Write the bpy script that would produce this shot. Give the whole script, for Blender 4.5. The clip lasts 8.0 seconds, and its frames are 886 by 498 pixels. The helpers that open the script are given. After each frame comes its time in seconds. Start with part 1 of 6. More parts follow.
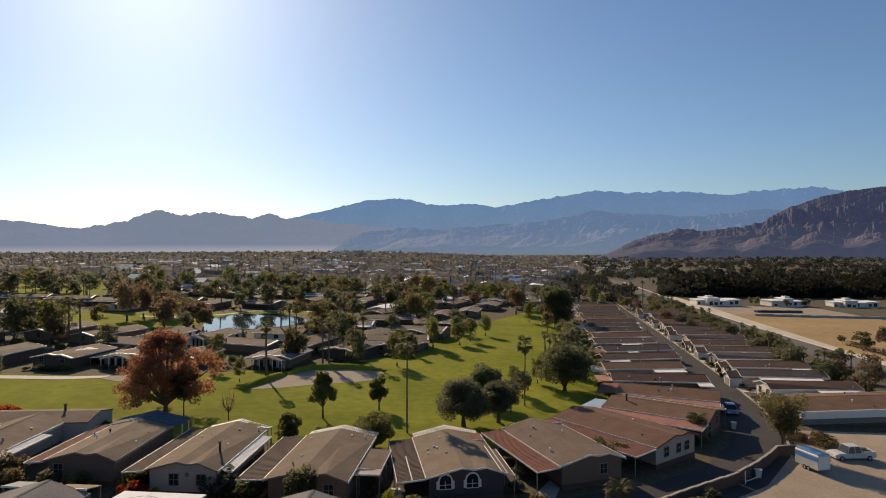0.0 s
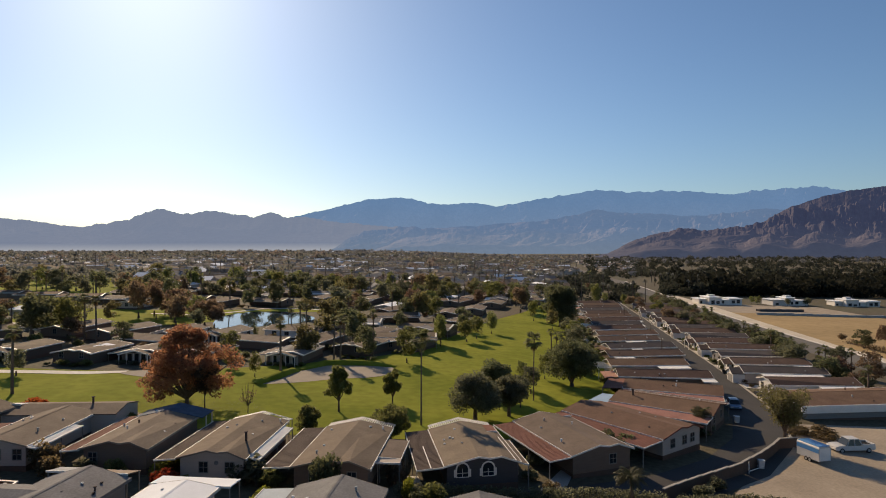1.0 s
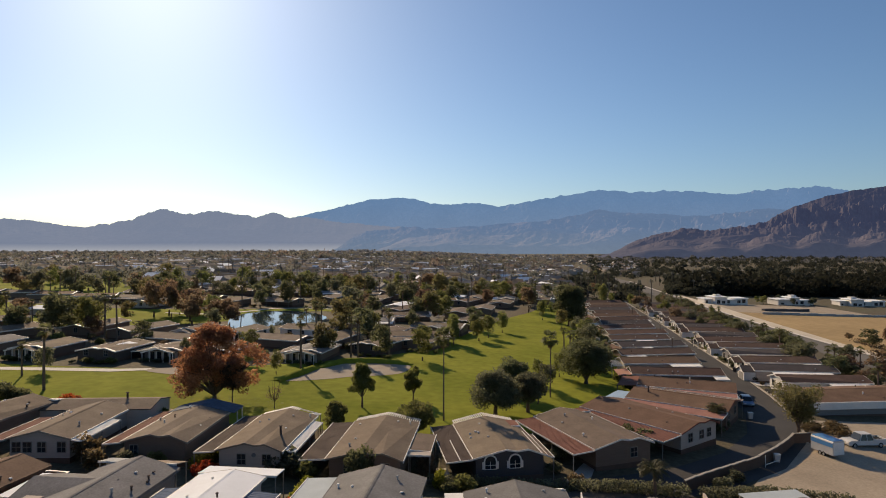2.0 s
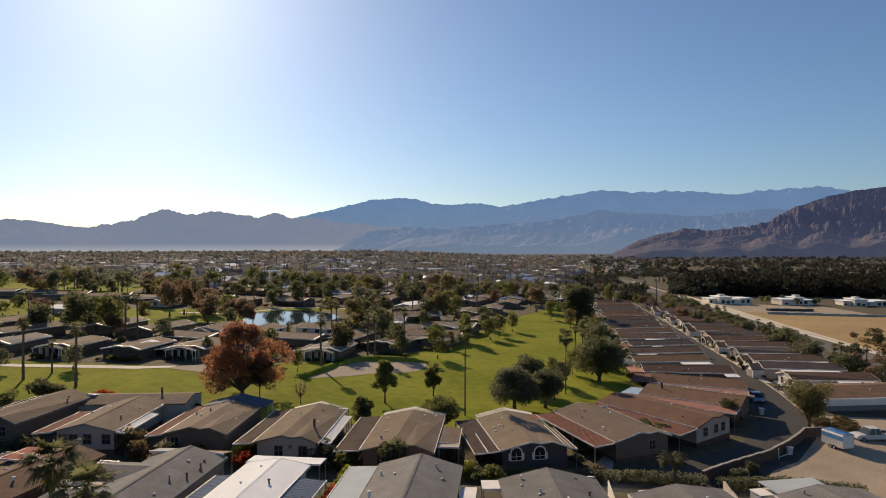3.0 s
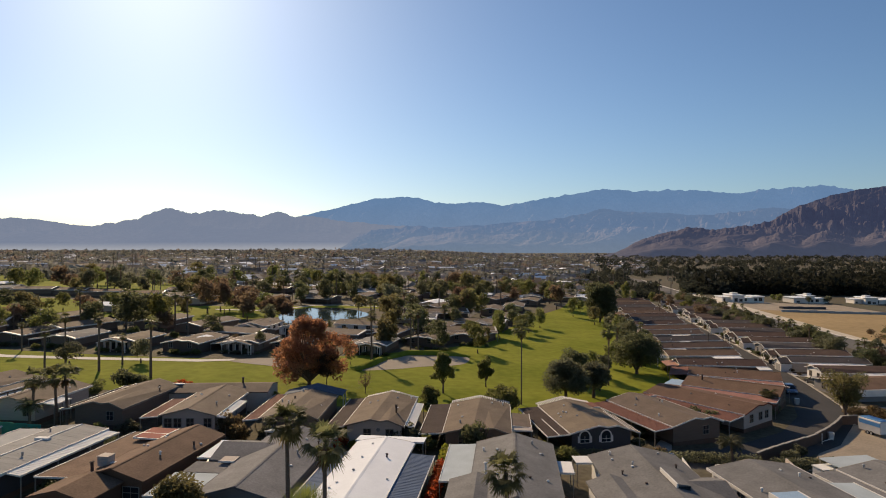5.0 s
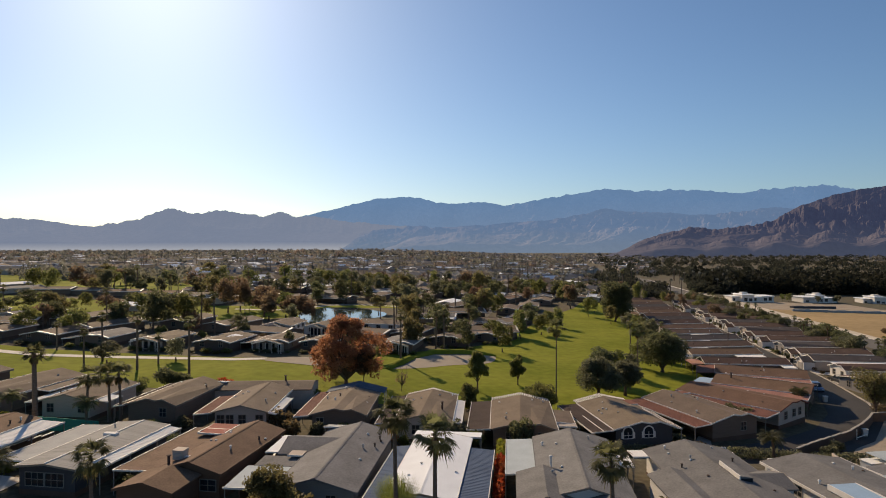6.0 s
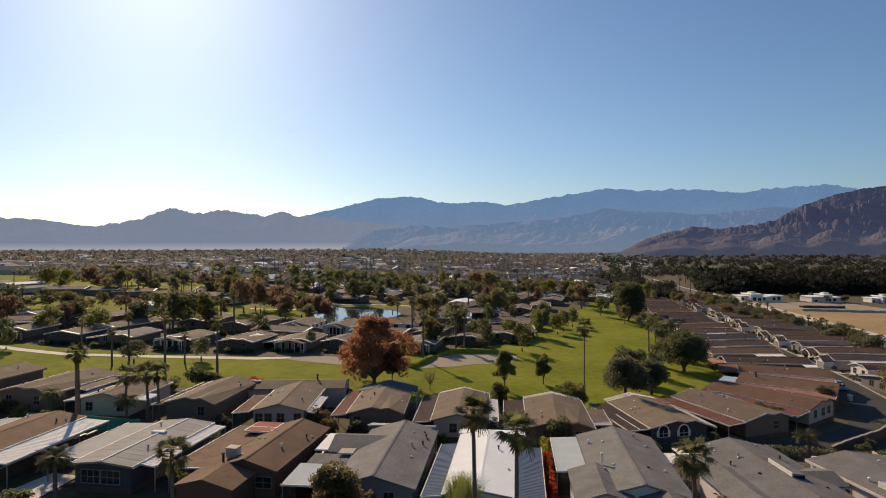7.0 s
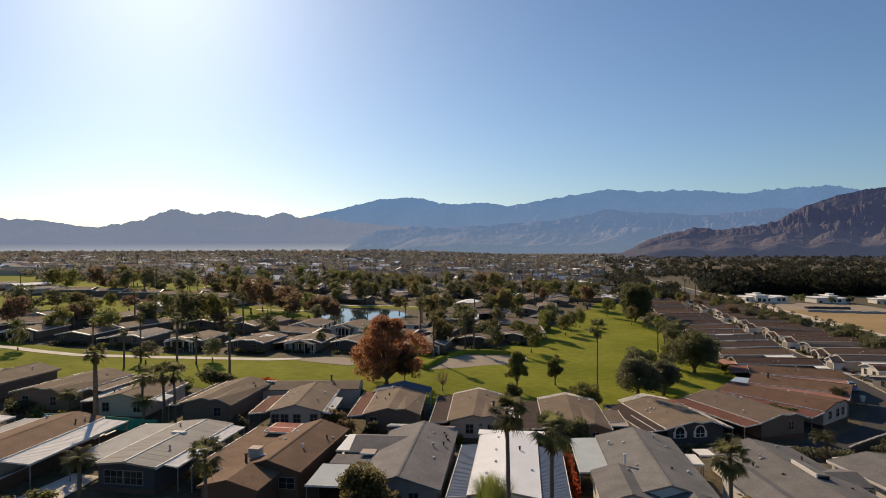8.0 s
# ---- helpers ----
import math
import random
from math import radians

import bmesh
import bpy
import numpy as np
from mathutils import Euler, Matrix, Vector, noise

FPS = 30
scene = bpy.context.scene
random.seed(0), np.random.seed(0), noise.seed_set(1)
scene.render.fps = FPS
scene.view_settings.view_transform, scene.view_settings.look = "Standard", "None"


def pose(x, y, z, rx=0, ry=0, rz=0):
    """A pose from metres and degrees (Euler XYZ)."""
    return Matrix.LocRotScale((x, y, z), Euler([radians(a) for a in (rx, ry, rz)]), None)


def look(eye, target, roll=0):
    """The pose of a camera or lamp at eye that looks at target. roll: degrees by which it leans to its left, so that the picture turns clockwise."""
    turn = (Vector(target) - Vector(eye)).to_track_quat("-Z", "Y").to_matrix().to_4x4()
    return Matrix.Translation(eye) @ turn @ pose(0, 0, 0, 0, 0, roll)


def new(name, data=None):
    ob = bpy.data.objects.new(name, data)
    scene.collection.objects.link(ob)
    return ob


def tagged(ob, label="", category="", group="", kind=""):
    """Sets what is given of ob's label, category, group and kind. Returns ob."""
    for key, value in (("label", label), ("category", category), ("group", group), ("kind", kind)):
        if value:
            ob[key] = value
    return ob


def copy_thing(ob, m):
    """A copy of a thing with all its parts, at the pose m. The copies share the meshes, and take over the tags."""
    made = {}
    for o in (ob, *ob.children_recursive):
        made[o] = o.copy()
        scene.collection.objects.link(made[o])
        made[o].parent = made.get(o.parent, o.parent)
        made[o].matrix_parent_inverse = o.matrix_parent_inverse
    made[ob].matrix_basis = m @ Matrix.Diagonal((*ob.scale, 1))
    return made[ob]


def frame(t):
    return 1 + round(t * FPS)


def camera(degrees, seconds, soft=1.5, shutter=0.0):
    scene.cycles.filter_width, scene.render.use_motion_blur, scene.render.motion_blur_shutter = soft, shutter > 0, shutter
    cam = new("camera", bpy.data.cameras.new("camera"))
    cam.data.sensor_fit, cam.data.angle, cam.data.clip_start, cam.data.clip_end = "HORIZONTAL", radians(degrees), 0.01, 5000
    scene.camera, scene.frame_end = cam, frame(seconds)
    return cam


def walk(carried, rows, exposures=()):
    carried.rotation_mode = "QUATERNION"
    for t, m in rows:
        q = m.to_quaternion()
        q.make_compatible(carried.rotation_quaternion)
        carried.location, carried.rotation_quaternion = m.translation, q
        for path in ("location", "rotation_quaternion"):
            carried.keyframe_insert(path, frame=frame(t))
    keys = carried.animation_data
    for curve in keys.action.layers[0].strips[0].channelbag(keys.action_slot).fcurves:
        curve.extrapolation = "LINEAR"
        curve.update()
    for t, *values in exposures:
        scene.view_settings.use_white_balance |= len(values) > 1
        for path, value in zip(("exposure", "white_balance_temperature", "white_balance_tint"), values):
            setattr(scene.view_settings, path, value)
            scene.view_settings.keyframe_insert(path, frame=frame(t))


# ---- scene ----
cam = camera(72.0, 8.0, soft=1.0)


def eye_pose(x, y, z, yaw, pitch, roll):
    """Heading left of +y, pitch up and roll, in degrees."""
    return pose(x, y, z, 0, 0, yaw) @ pose(0, 0, 0, 90 + pitch) @ pose(0, 0, 0, 0, 0, roll)


PATH = [
    (0.0, (0.391, 1.318, 25.740, 0.630, -0.029, -0.200)),
    (0.5, (-0.215, -0.179, 25.717, 0.659, -0.086, -0.150)),
    (1.0, (-1.337, -1.541, 25.690, 0.716, -0.115, -0.120)),
    (1.5, (-2.787, -2.759, 25.695, 0.802, -0.115, -0.120)),
    (3.0, (-7.278, -7.042, 25.775, 1.003, -0.086, -0.140)),
    (3.5, (-9.005, -9.021, 25.800, 1.003, -0.115, -0.110)),
    (4.0, (-11.026, -10.738, 25.800, 1.031, -0.143, -0.100)),
    (4.5, (-13.500, -12.115, 25.840, 1.089, -0.201, -0.100)),
    (6.0, (-22.062, -15.268, 25.950, 1.232, -0.200, -0.170)),
    (6.5, (-24.649, -15.778, 25.968, 1.260, -0.229, -0.190)),
    (7.0, (-26.670, -15.994, 25.990, 1.318, -0.229, -0.190)),
    (7.5, (-28.026, -16.013, 26.010, 1.347, -0.201, -0.200)),
    (8.0, (-28.625, -16.131, 26.000, 1.432, -0.143, -0.190)),
]
walk(cam, [(t, eye_pose(*row)) for t, row in PATH], exposures=[(0.0, 0.40, 6800, 11), (8.0, 0.40, 6800, 11)])

# ---- light ----
SUN_EL, SUN_AZ = 28.0, 26.5          # degrees above the horizon, degrees left of +y
world = bpy.data.worlds.new("sky")
scene.world = world
world.use_nodes = True
sky = world.node_tree.nodes.new("ShaderNodeTexSky")
sky.sky_type = "NISHITA"
sky.sun_disc = False
sky.sun_elevation = radians(SUN_EL)
sky.sun_rotation = radians(-SUN_AZ)
sky.altitude = 60
sky.air_density, sky.dust_density, sky.ozone_density = 1.0, 0.62, 5.5
background = world.node_tree.nodes["Background"]
background.inputs[1].default_value = 0.069
tint = world.node_tree.nodes.new("ShaderNodeMix")
tint.data_type, tint.blend_type = "RGBA", "MULTIPLY"
tint.inputs[0].default_value, tint.inputs[7].default_value = 1.0, (0.955, 1.0, 1.01, 1)
world.node_tree.links.new(sky.outputs[0], tint.inputs[6])
world.node_tree.links.new(tint.outputs[2], background.inputs[0])
sun_dir = Vector((-math.sin(radians(SUN_AZ)) * math.cos(radians(SUN_EL)), math.cos(radians(SUN_AZ)) * math.cos(radians(SUN_EL)), math.sin(radians(SUN_EL))))
sun_data = bpy.data.lights.new("sun", "SUN")
sun_data.energy, sun_data.angle, sun_data.color = 3.8, radians(0.53), (1.0, 0.78, 0.525)
sun = new("sun", sun_data)
sun.matrix_world = look(sun_dir * 300, (0, 0, 0))

# ---- materials ----
def material(name, color, rough=0.8, spread=0.15, scale=2.0, fine=30.0, bump=0.1, metal=0.0, other=None, per_object=0.0, see=0.0, grain=None, emit=None, shine=None):
    """Two scales of noise between darker and lighter tones of a colour, or towards another colour; fine relief."""
    m = bpy.data.materials.new(name)
    m.use_nodes = True
    n, l = m.node_tree.nodes, m.node_tree.links
    b = n["Principled BSDF"]
    b.inputs["Roughness"].default_value, b.inputs["Metallic"].default_value = rough, metal
    b.inputs["Specular IOR Level"].default_value = shine if shine is not None else (0.15 if rough > 0.75 else 0.4)
    tc = n.new("ShaderNodeTexCoord")
    src = tc.outputs["Object"]
    if grain:
        mp = n.new("ShaderNodeMapping")
        mp.inputs["Scale"].default_value = grain
        l.new(src, mp.inputs[0])
        src = mp.outputs[0]
    big, small = n.new("ShaderNodeTexNoise"), n.new("ShaderNodeTexNoise")
    big.inputs["Scale"].default_value, big.inputs["Detail"].default_value = scale, 4
    small.inputs["Scale"].default_value, small.inputs["Detail"].default_value = fine, 2
    l.new(src, big.inputs["Vector"]), l.new(src, small.inputs["Vector"])
    ramp = n.new("ShaderNodeMapRange")
    ramp.inputs[1].default_value, ramp.inputs[2].default_value = 0.3, 0.7
    l.new(big.outputs[0], ramp.inputs[0])
    mix = n.new("ShaderNodeMix")
    mix.data_type = "RGBA"
    dark = [c * (1 - spread) for c in color]
    light = other or [min(1, c * (1 + spread)) for c in color]
    mix.inputs[6].default_value, mix.inputs[7].default_value = (*dark, 1), (*light, 1)
    l.new(ramp.outputs[0], mix.inputs[0])
    hue = n.new("ShaderNodeHueSaturation")
    l.new(mix.outputs[2], hue.inputs["Color"])
    value = n.new("ShaderNodeMapRange")
    value.inputs[1].default_value, value.inputs[2].default_value = 0.25, 0.75
    value.inputs[3].default_value, value.inputs[4].default_value = 1 - spread, 1 + spread
    l.new(small.outputs[0], value.inputs[0])
    last = value.outputs[0]
    if per_object:
        info, vary, times = n.new("ShaderNodeObjectInfo"), n.new("ShaderNodeMapRange"), n.new("ShaderNodeMath")
        vary.inputs[3].default_value, vary.inputs[4].default_value = 1 - per_object, 1 + per_object
        times.operation = "MULTIPLY"
        l.new(info.outputs["Random"], vary.inputs[0])
        l.new(vary.outputs[0], times.inputs[0]), l.new(last, times.inputs[1])
        last = times.outputs[0]
        turn = n.new("ShaderNodeMapRange")
        turn.inputs[3].default_value, turn.inputs[4].default_value = 0.5 - per_object * 0.06, 0.5 + per_object * 0.06
        l.new(info.outputs["Random"], turn.inputs[0]), l.new(turn.outputs[0], hue.inputs["Hue"])
    l.new(last, hue.inputs["Value"])
    l.new(hue.outputs[0], b.inputs["Base Color"])
    if bump:
        bp = n.new("ShaderNodeBump")
        bp.inputs["Strength"].default_value, bp.inputs["Distance"].default_value = bump, 0.05
        l.new(small.outputs[0], bp.inputs["Height"]), l.new(bp.outputs[0], b.inputs["Normal"])
    if see:
        leaf, both = n.new("ShaderNodeBsdfTranslucent"), n.new("ShaderNodeMixShader")
        l.new(hue.outputs[0], leaf.inputs["Color"])
        both.inputs[0].default_value = see
        l.new(b.outputs[0], both.inputs[1]), l.new(leaf.outputs[0], both.inputs[2])
        l.new(both.outputs[0], n["Material Output"].inputs[0])
    if emit:
        b.inputs["Emission Color"].default_value, b.inputs["Emission Strength"].default_value = (*emit, 1), 1.0
    return m


M = {}
M["soil"] = material("desert_soil", (0.15, 0.118, 0.08), 0.95, 0.3, 0.06, 1.5, 0.3, other=(0.105, 0.098, 0.06))
M["grass"] = material("mown_grass", (0.17, 0.20, 0.02), 0.95, 0.16, 0.05, 0.6, 0.2, other=(0.235, 0.245, 0.034), shine=0.03)
M["sand"] = material("bunker_sand", (0.31, 0.268, 0.215), 0.95, 0.08, 0.3, 4, 0.15)
M["asphalt"] = material("asphalt", (0.065, 0.062, 0.060), 0.9, 0.15, 0.12, 6, 0.15)
M["old_asphalt"] = material("worn_asphalt", (0.14, 0.13, 0.115), 0.9, 0.15, 0.12, 6, 0.15)
M["lot"] = material("decomposed_granite", (0.34, 0.28, 0.21), 0.95, 0.14, 0.15, 3, 0.2)
M["concrete"] = material("concrete", (0.36, 0.33, 0.29), 0.85, 0.12, 0.4, 8, 0.1)
M["straw"] = material("dry_grass_field", (0.36, 0.255, 0.125), 0.95, 0.15, 0.03, 0.4, 0.2)
M["water"] = material("pond_water", (0.03, 0.05, 0.06), 0.05, 0.2, 0.2, 1.5, 0.05)
M["pale_path"] = material("pale_concrete", (0.62, 0.58, 0.52), 0.9, 0.1, 0.4, 8, 0.1)
M["green_mesh"] = material("green_mesh_fabric", (0.05, 0.32, 0.235), 0.8, 0.12, 0.6, 20, 0.1)
M["tyre"] = material("black_rubber", (0.02, 0.02, 0.02), 0.9, 0.2, 2, 20, 0.1)
for key, c in (("paint_white", (0.55, 0.54, 0.52)), ("paint_blue", (0.16, 0.24, 0.36)), ("paint_dark", (0.035, 0.037, 0.042)), ("paint_sky", (0.10, 0.26, 0.50))):
    M[key] = material(key.replace("paint", "car_paint"), c, 0.35, 0.06, 0.8, 10, 0.0)
M["verge"] = material("pale_sand_verge", (0.56, 0.49, 0.385), 0.95, 0.14, 0.1, 2, 0.15)
M["block"] = material("block_wall", (0.125, 0.082, 0.06), 0.9, 0.1, 0.5, 8, 0.15)
for key, c in (("roof_tan", (0.165, 0.126, 0.092)), ("roof_brown", (0.16, 0.098, 0.066)), ("roof_grey", (0.175, 0.17, 0.165)),
               ("roof_dark", (0.17, 0.165, 0.165)), ("roof_rust", (0.20, 0.085, 0.06)), ("roof_taupe", (0.155, 0.118, 0.092)), ("roof_umber", (0.115, 0.073, 0.056)), ("roof_slate", (0.095, 0.08, 0.075)), ("roof_pink", (0.33, 0.17, 0.13)), ("roof_edge", (0.30, 0.25, 0.20))):
    M[key] = material(key + "_shingle", c, 0.9, 0.17, 0.45, 5, 0.35, per_object=0.12)
M["roof_white"] = material("white_roof_coating", (0.78, 0.80, 0.82), 0.85, 0.05, 0.5, 10, 0.05)
M["metal_white"] = material("white_painted_metal", (0.76, 0.74, 0.70), 0.85, 0.07, 0.6, 10, 0.03, shine=0.12)
M["metal_grey"] = material("grey_metal_panel", (0.34, 0.345, 0.34), 0.85, 0.1, 0.5, 10, 0.03, shine=0.12)
M["metal_blue"] = material("blue_metal_panel", (0.105, 0.145, 0.215), 0.85, 0.1, 0.5, 10, 0.03, shine=0.12)
M["metal_rust"] = material("red_brown_metal_panel", (0.20, 0.09, 0.065), 0.85, 0.12, 0.5, 10, 0.03, shine=0.12)
M["panel_red"] = material("red_patio_panel", (0.30, 0.095, 0.07), 0.85, 0.12, 0.5, 10, 0.03, shine=0.12)
M["metal_dark"] = material("dark_brown_metal_panel", (0.085, 0.06, 0.05), 0.85, 0.12, 0.5, 10, 0.03, shine=0.12)
M["metal_roof"] = material("pale_grey_metal_roof", (0.29, 0.285, 0.27), 0.85, 0.12, 0.5, 10, 0.03, grain=(0.4, 3, 1), shine=0.12)
M["metal_pale"] = material("pale_blue_grey_panel", (0.42, 0.47, 0.49), 0.85, 0.08, 0.5, 10, 0.03, shine=0.12)
M["metal_sky"] = material("sky_blue_panel", (0.30, 0.42, 0.55), 0.85, 0.08, 0.5, 10, 0.03, shine=0.12)
M["tarp"] = material("blue_tarpaulin", (0.06, 0.085, 0.125), 0.8, 0.2, 1.2, 6, 0.2)
M["frame"] = material("dull_window_frame", (0.24, 0.215, 0.185), 0.7, 0.08, 1.0, 10, 0.0)
M["trim"] = material("white_trim", (0.72, 0.68, 0.62), 0.6, 0.05, 1.0, 10, 0.0)
for key, c in (("wall_cream", (0.46, 0.39, 0.33)), ("wall_white", (0.66, 0.63, 0.59)), ("wall_tan", (0.19, 0.135, 0.10)),
               ("wall_grey", (0.22, 0.21, 0.205)), ("wall_dark", (0.075, 0.07, 0.072)), ("wall_umber", (0.11, 0.085, 0.068)), ("wall_brown", (0.15, 0.085, 0.055))):
    M[key] = material(key + "_siding", c, 0.8, 0.06, 0.8, 10, 0.05, per_object=0.05, grain=(1, 1, 8))
M["glass"] = material("dark_window_glass", (0.02, 0.025, 0.03), 0.05, 0.1, 1.0, 5, 0.0)
M["bark"] = material("bark", (0.13, 0.095, 0.07), 0.95, 0.25, 2, 12, 0.5)
M["palm_bark"] = material("palm_trunk", (0.16, 0.12, 0.09), 0.95, 0.2, 2, 14, 0.5, grain=(1, 1, 5))
for key, c, o in (("leaf_green", (0.168, 0.186, 0.060), (0.228, 0.234, 0.082)), ("leaf_olive", (0.138, 0.144, 0.086), (0.192, 0.192, 0.118)),
                  ("leaf_dark", (0.115, 0.125, 0.064), (0.165, 0.172, 0.085)), ("leaf_red", (0.36, 0.145, 0.09), (0.40, 0.195, 0.105)),
                  ("leaf_yellow", (0.215, 0.18, 0.078), (0.18, 0.168, 0.072)), ("leaf_rust", (0.215, 0.135, 0.09), (0.225, 0.165, 0.105)),
                  ("leaf_palm", (0.128, 0.138, 0.058), (0.185, 0.182, 0.085)), ("leaf_dry", (0.22, 0.155, 0.085), (0.16, 0.12, 0.06)),
                  ("leaf_light", (0.180, 0.216, 0.054), (0.240, 0.264, 0.078)), ("leaf_scarlet", (0.42, 0.05, 0.025), (0.36, 0.10, 0.03)),
                  ("leaf_lime", (0.22, 0.24, 0.03), (0.28, 0.27, 0.045))):
    M[key] = material(key, c, 0.6, 0.25, 0.7, 3, 0.0, other=o, per_object=0.2, see=0.7)
# Green, dark, rust and haze tones are paled to paint in aerial haze.
for key, c, o in (("wood_green_haze", (0.19, 0.195, 0.16), (0.225, 0.215, 0.18)), ("wood_dark_haze", (0.155, 0.16, 0.142), (0.19, 0.188, 0.17)), ("wood_rust_haze", (0.225, 0.175, 0.15), (0.235, 0.2, 0.17)), ("wood_right", (0.044, 0.05, 0.038), (0.062, 0.064, 0.05)),
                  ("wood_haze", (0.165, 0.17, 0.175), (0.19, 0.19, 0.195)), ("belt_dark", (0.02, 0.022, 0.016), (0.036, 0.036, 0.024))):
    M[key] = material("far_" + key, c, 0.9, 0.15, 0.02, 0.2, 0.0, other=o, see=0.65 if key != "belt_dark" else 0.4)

# ---- builders ----
SLOPE = math.tan(radians(2.4))


def ease(t):
    t = max(0.0, min(1.0, t))
    return t * t * (3 - 2 * t)


def ground_z(x, y):
    """The valley floor falls gently towards +x and levels out on both sides; the nearest homes stand on a terrace above it."""
    a = abs(x)
    low = -SLOPE * math.copysign(a if a < 150 else 150 + 80 * math.tanh((a - 150) / 80), x)
    pad = 3.4 - 0.0405 * max(0.0, x + 10)
    return low + max(0.0, pad - low) * ease((58 - y) / 8) * (1 - ease((x - 38) / 16))


class Mesh:
    """Collects vertices and faces of one mesh."""

    def __init__(self):
        self.v, self.f = [], []

    def add(self, verts, faces):
        n = len(self.v)
        self.v.extend(verts)
        self.f.extend([tuple(i + n for i in f) for f in faces])
        return self

    def box(self, x0, y0, z0, x1, y1, z1):
        return self.add([(x0, y0, z0), (x1, y0, z0), (x1, y1, z0), (x0, y1, z0), (x0, y0, z1), (x1, y0, z1), (x1, y1, z1), (x0, y1, z1)],
                        [(3, 2, 1, 0), (4, 5, 6, 7), (0, 1, 5, 4), (1, 2, 6, 5), (2, 3, 7, 6), (3, 0, 4, 7)])

    def cyl(self, x, y, z0, z1, r0, r1=None, n=8, top=(0, 0)):
        r1 = r0 if r1 is None else r1
        ring = [(math.cos(2 * math.pi * i / n), math.sin(2 * math.pi * i / n)) for i in range(n)]
        return self.add([(x + r0 * c, y + r0 * s, z0) for c, s in ring] + [(x + top[0] + r1 * c, y + top[1] + r1 * s, z1) for c, s in ring],
                        [(i, (i + 1) % n, n + (i + 1) % n, n + i) for i in range(n)] + [tuple(range(n, 2 * n)), tuple(range(n - 1, -1, -1))])

    def bar(self, a, b, r0, r1=None, n=6):
        """A tapered round bar from a to b."""
        a, b = Vector(a), Vector(b)
        r1 = r0 if r1 is None else r1
        q = (b - a).to_track_quat("Z", "Y")
        ring = [q @ Vector((math.cos(2 * math.pi * i / n), math.sin(2 * math.pi * i / n), 0)) for i in range(n)]
        return self.add([tuple(a + d * r0) for d in ring] + [tuple(b + d * r1) for d in ring],
                        [(i, (i + 1) % n, n + (i + 1) % n, n + i) for i in range(n)] + [tuple(range(n, 2 * n)), tuple(range(n - 1, -1, -1))])

    def along(self, profile, y0, y1):
        """A closed profile in x and z, drawn out along y."""
        n = len(profile)
        return self.add([(x, y0, z) for x, z in profile] + [(x, y1, z) for x, z in profile],
                        [(i, (i + 1) % n, n + (i + 1) % n, n + i) for i in range(n)] + [tuple(range(n - 1, -1, -1)), tuple(range(n, 2 * n))])

    def data(self, name, mat, smooth=False):
        me = bpy.data.meshes.new(name)
        me.from_pydata(self.v, [], self.f)
        for m in mat if isinstance(mat, list) else [mat]:
            me.materials.append(m)
        if smooth:
            me.polygons.foreach_set("use_smooth", [True] * len(me.polygons))
        bm = bmesh.new()
        bm.from_mesh(me)
        bmesh.ops.recalc_face_normals(bm, faces=bm.faces)
        bm.to_mesh(me)
        bm.free()
        return me


def part(name, mesh, mat, parent=None, label="", smooth=False):
    ob = new(name, mesh.data(name, mat, smooth))
    ob.parent = parent
    if label:
        tagged(ob, label)
    return ob


def root(name, x, y, yaw, label, category, group="", z=None):
    ob = new(name)
    ob.matrix_basis = pose(x, y, ground_z(x, y) if z is None else z, 0, 0, yaw)
    return tagged(ob, label, category, group)


def sheet(name, points, mat, lift, label, parent=None):
    """A flat piece of ground cover that follows the valley floor."""
    bm = bmesh.new()
    bm.faces.new([bm.verts.new((x, y, 0)) for x, y in points])
    lo, hi = min(p[0] for p in points), max(p[0] for p in points)
    for k in range(-60, 61):
        c = 140 * (1 if k > 0 else -1) + k * 10
        if k and lo < c < hi:
            bmesh.ops.bisect_plane(bm, geom=bm.verts[:] + bm.edges[:] + bm.faces[:], plane_co=(c, 0, 0), plane_no=(1, 0, 0))
    bmesh.ops.triangulate(bm, faces=bm.faces[:])
    for v in bm.verts:
        v.co.z = ground_z(v.co.x, v.co.y) + lift
    bmesh.ops.recalc_face_normals(bm, faces=bm.faces)
    if sum(f.normal.z for f in bm.faces) < 0:
        bmesh.ops.reverse_faces(bm, faces=bm.faces)
    me = bpy.data.meshes.new(name)
    bm.to_mesh(me)
    bm.free()
    me.materials.append(mat)
    ob = new(name, me)
    ob.parent = parent
    return tagged(ob, label, "", "", "structure")


def smooth_loop(points, steps=4):
    """A closed loop through the points, rounded."""
    out, n = [], len(points)
    for i in range(n):
        p0, p1, p2, p3 = (Vector(points[(i + k) % n]) for k in (-1, 0, 1, 2))
        for s in range(steps):
            t = s / steps
            q = 0.5 * ((2 * p1) + (p2 - p0) * t + (2 * p0 - 5 * p1 + 4 * p2 - p3) * t * t + (3 * p1 - p0 - 3 * p2 + p3) * t ** 3)
            out.append((q.x, q.y))
    return out


def ribbon(name, line, width, mat, lift, label, side=0.0):
    """A road or path of one width along a line."""
    pts = [Vector(p) for p in line]
    left, right = [], []
    for i, p in enumerate(pts):
        d = (pts[min(i + 1, len(pts) - 1)] - pts[max(i - 1, 0)]).normalized()
        nrm = Vector((-d.y, d.x))
        left.append(tuple(p + nrm * (width / 2 + side))), right.append(tuple(p - nrm * (width / 2 - side)))
    return sheet(name, left + right[::-1], mat, lift, label)

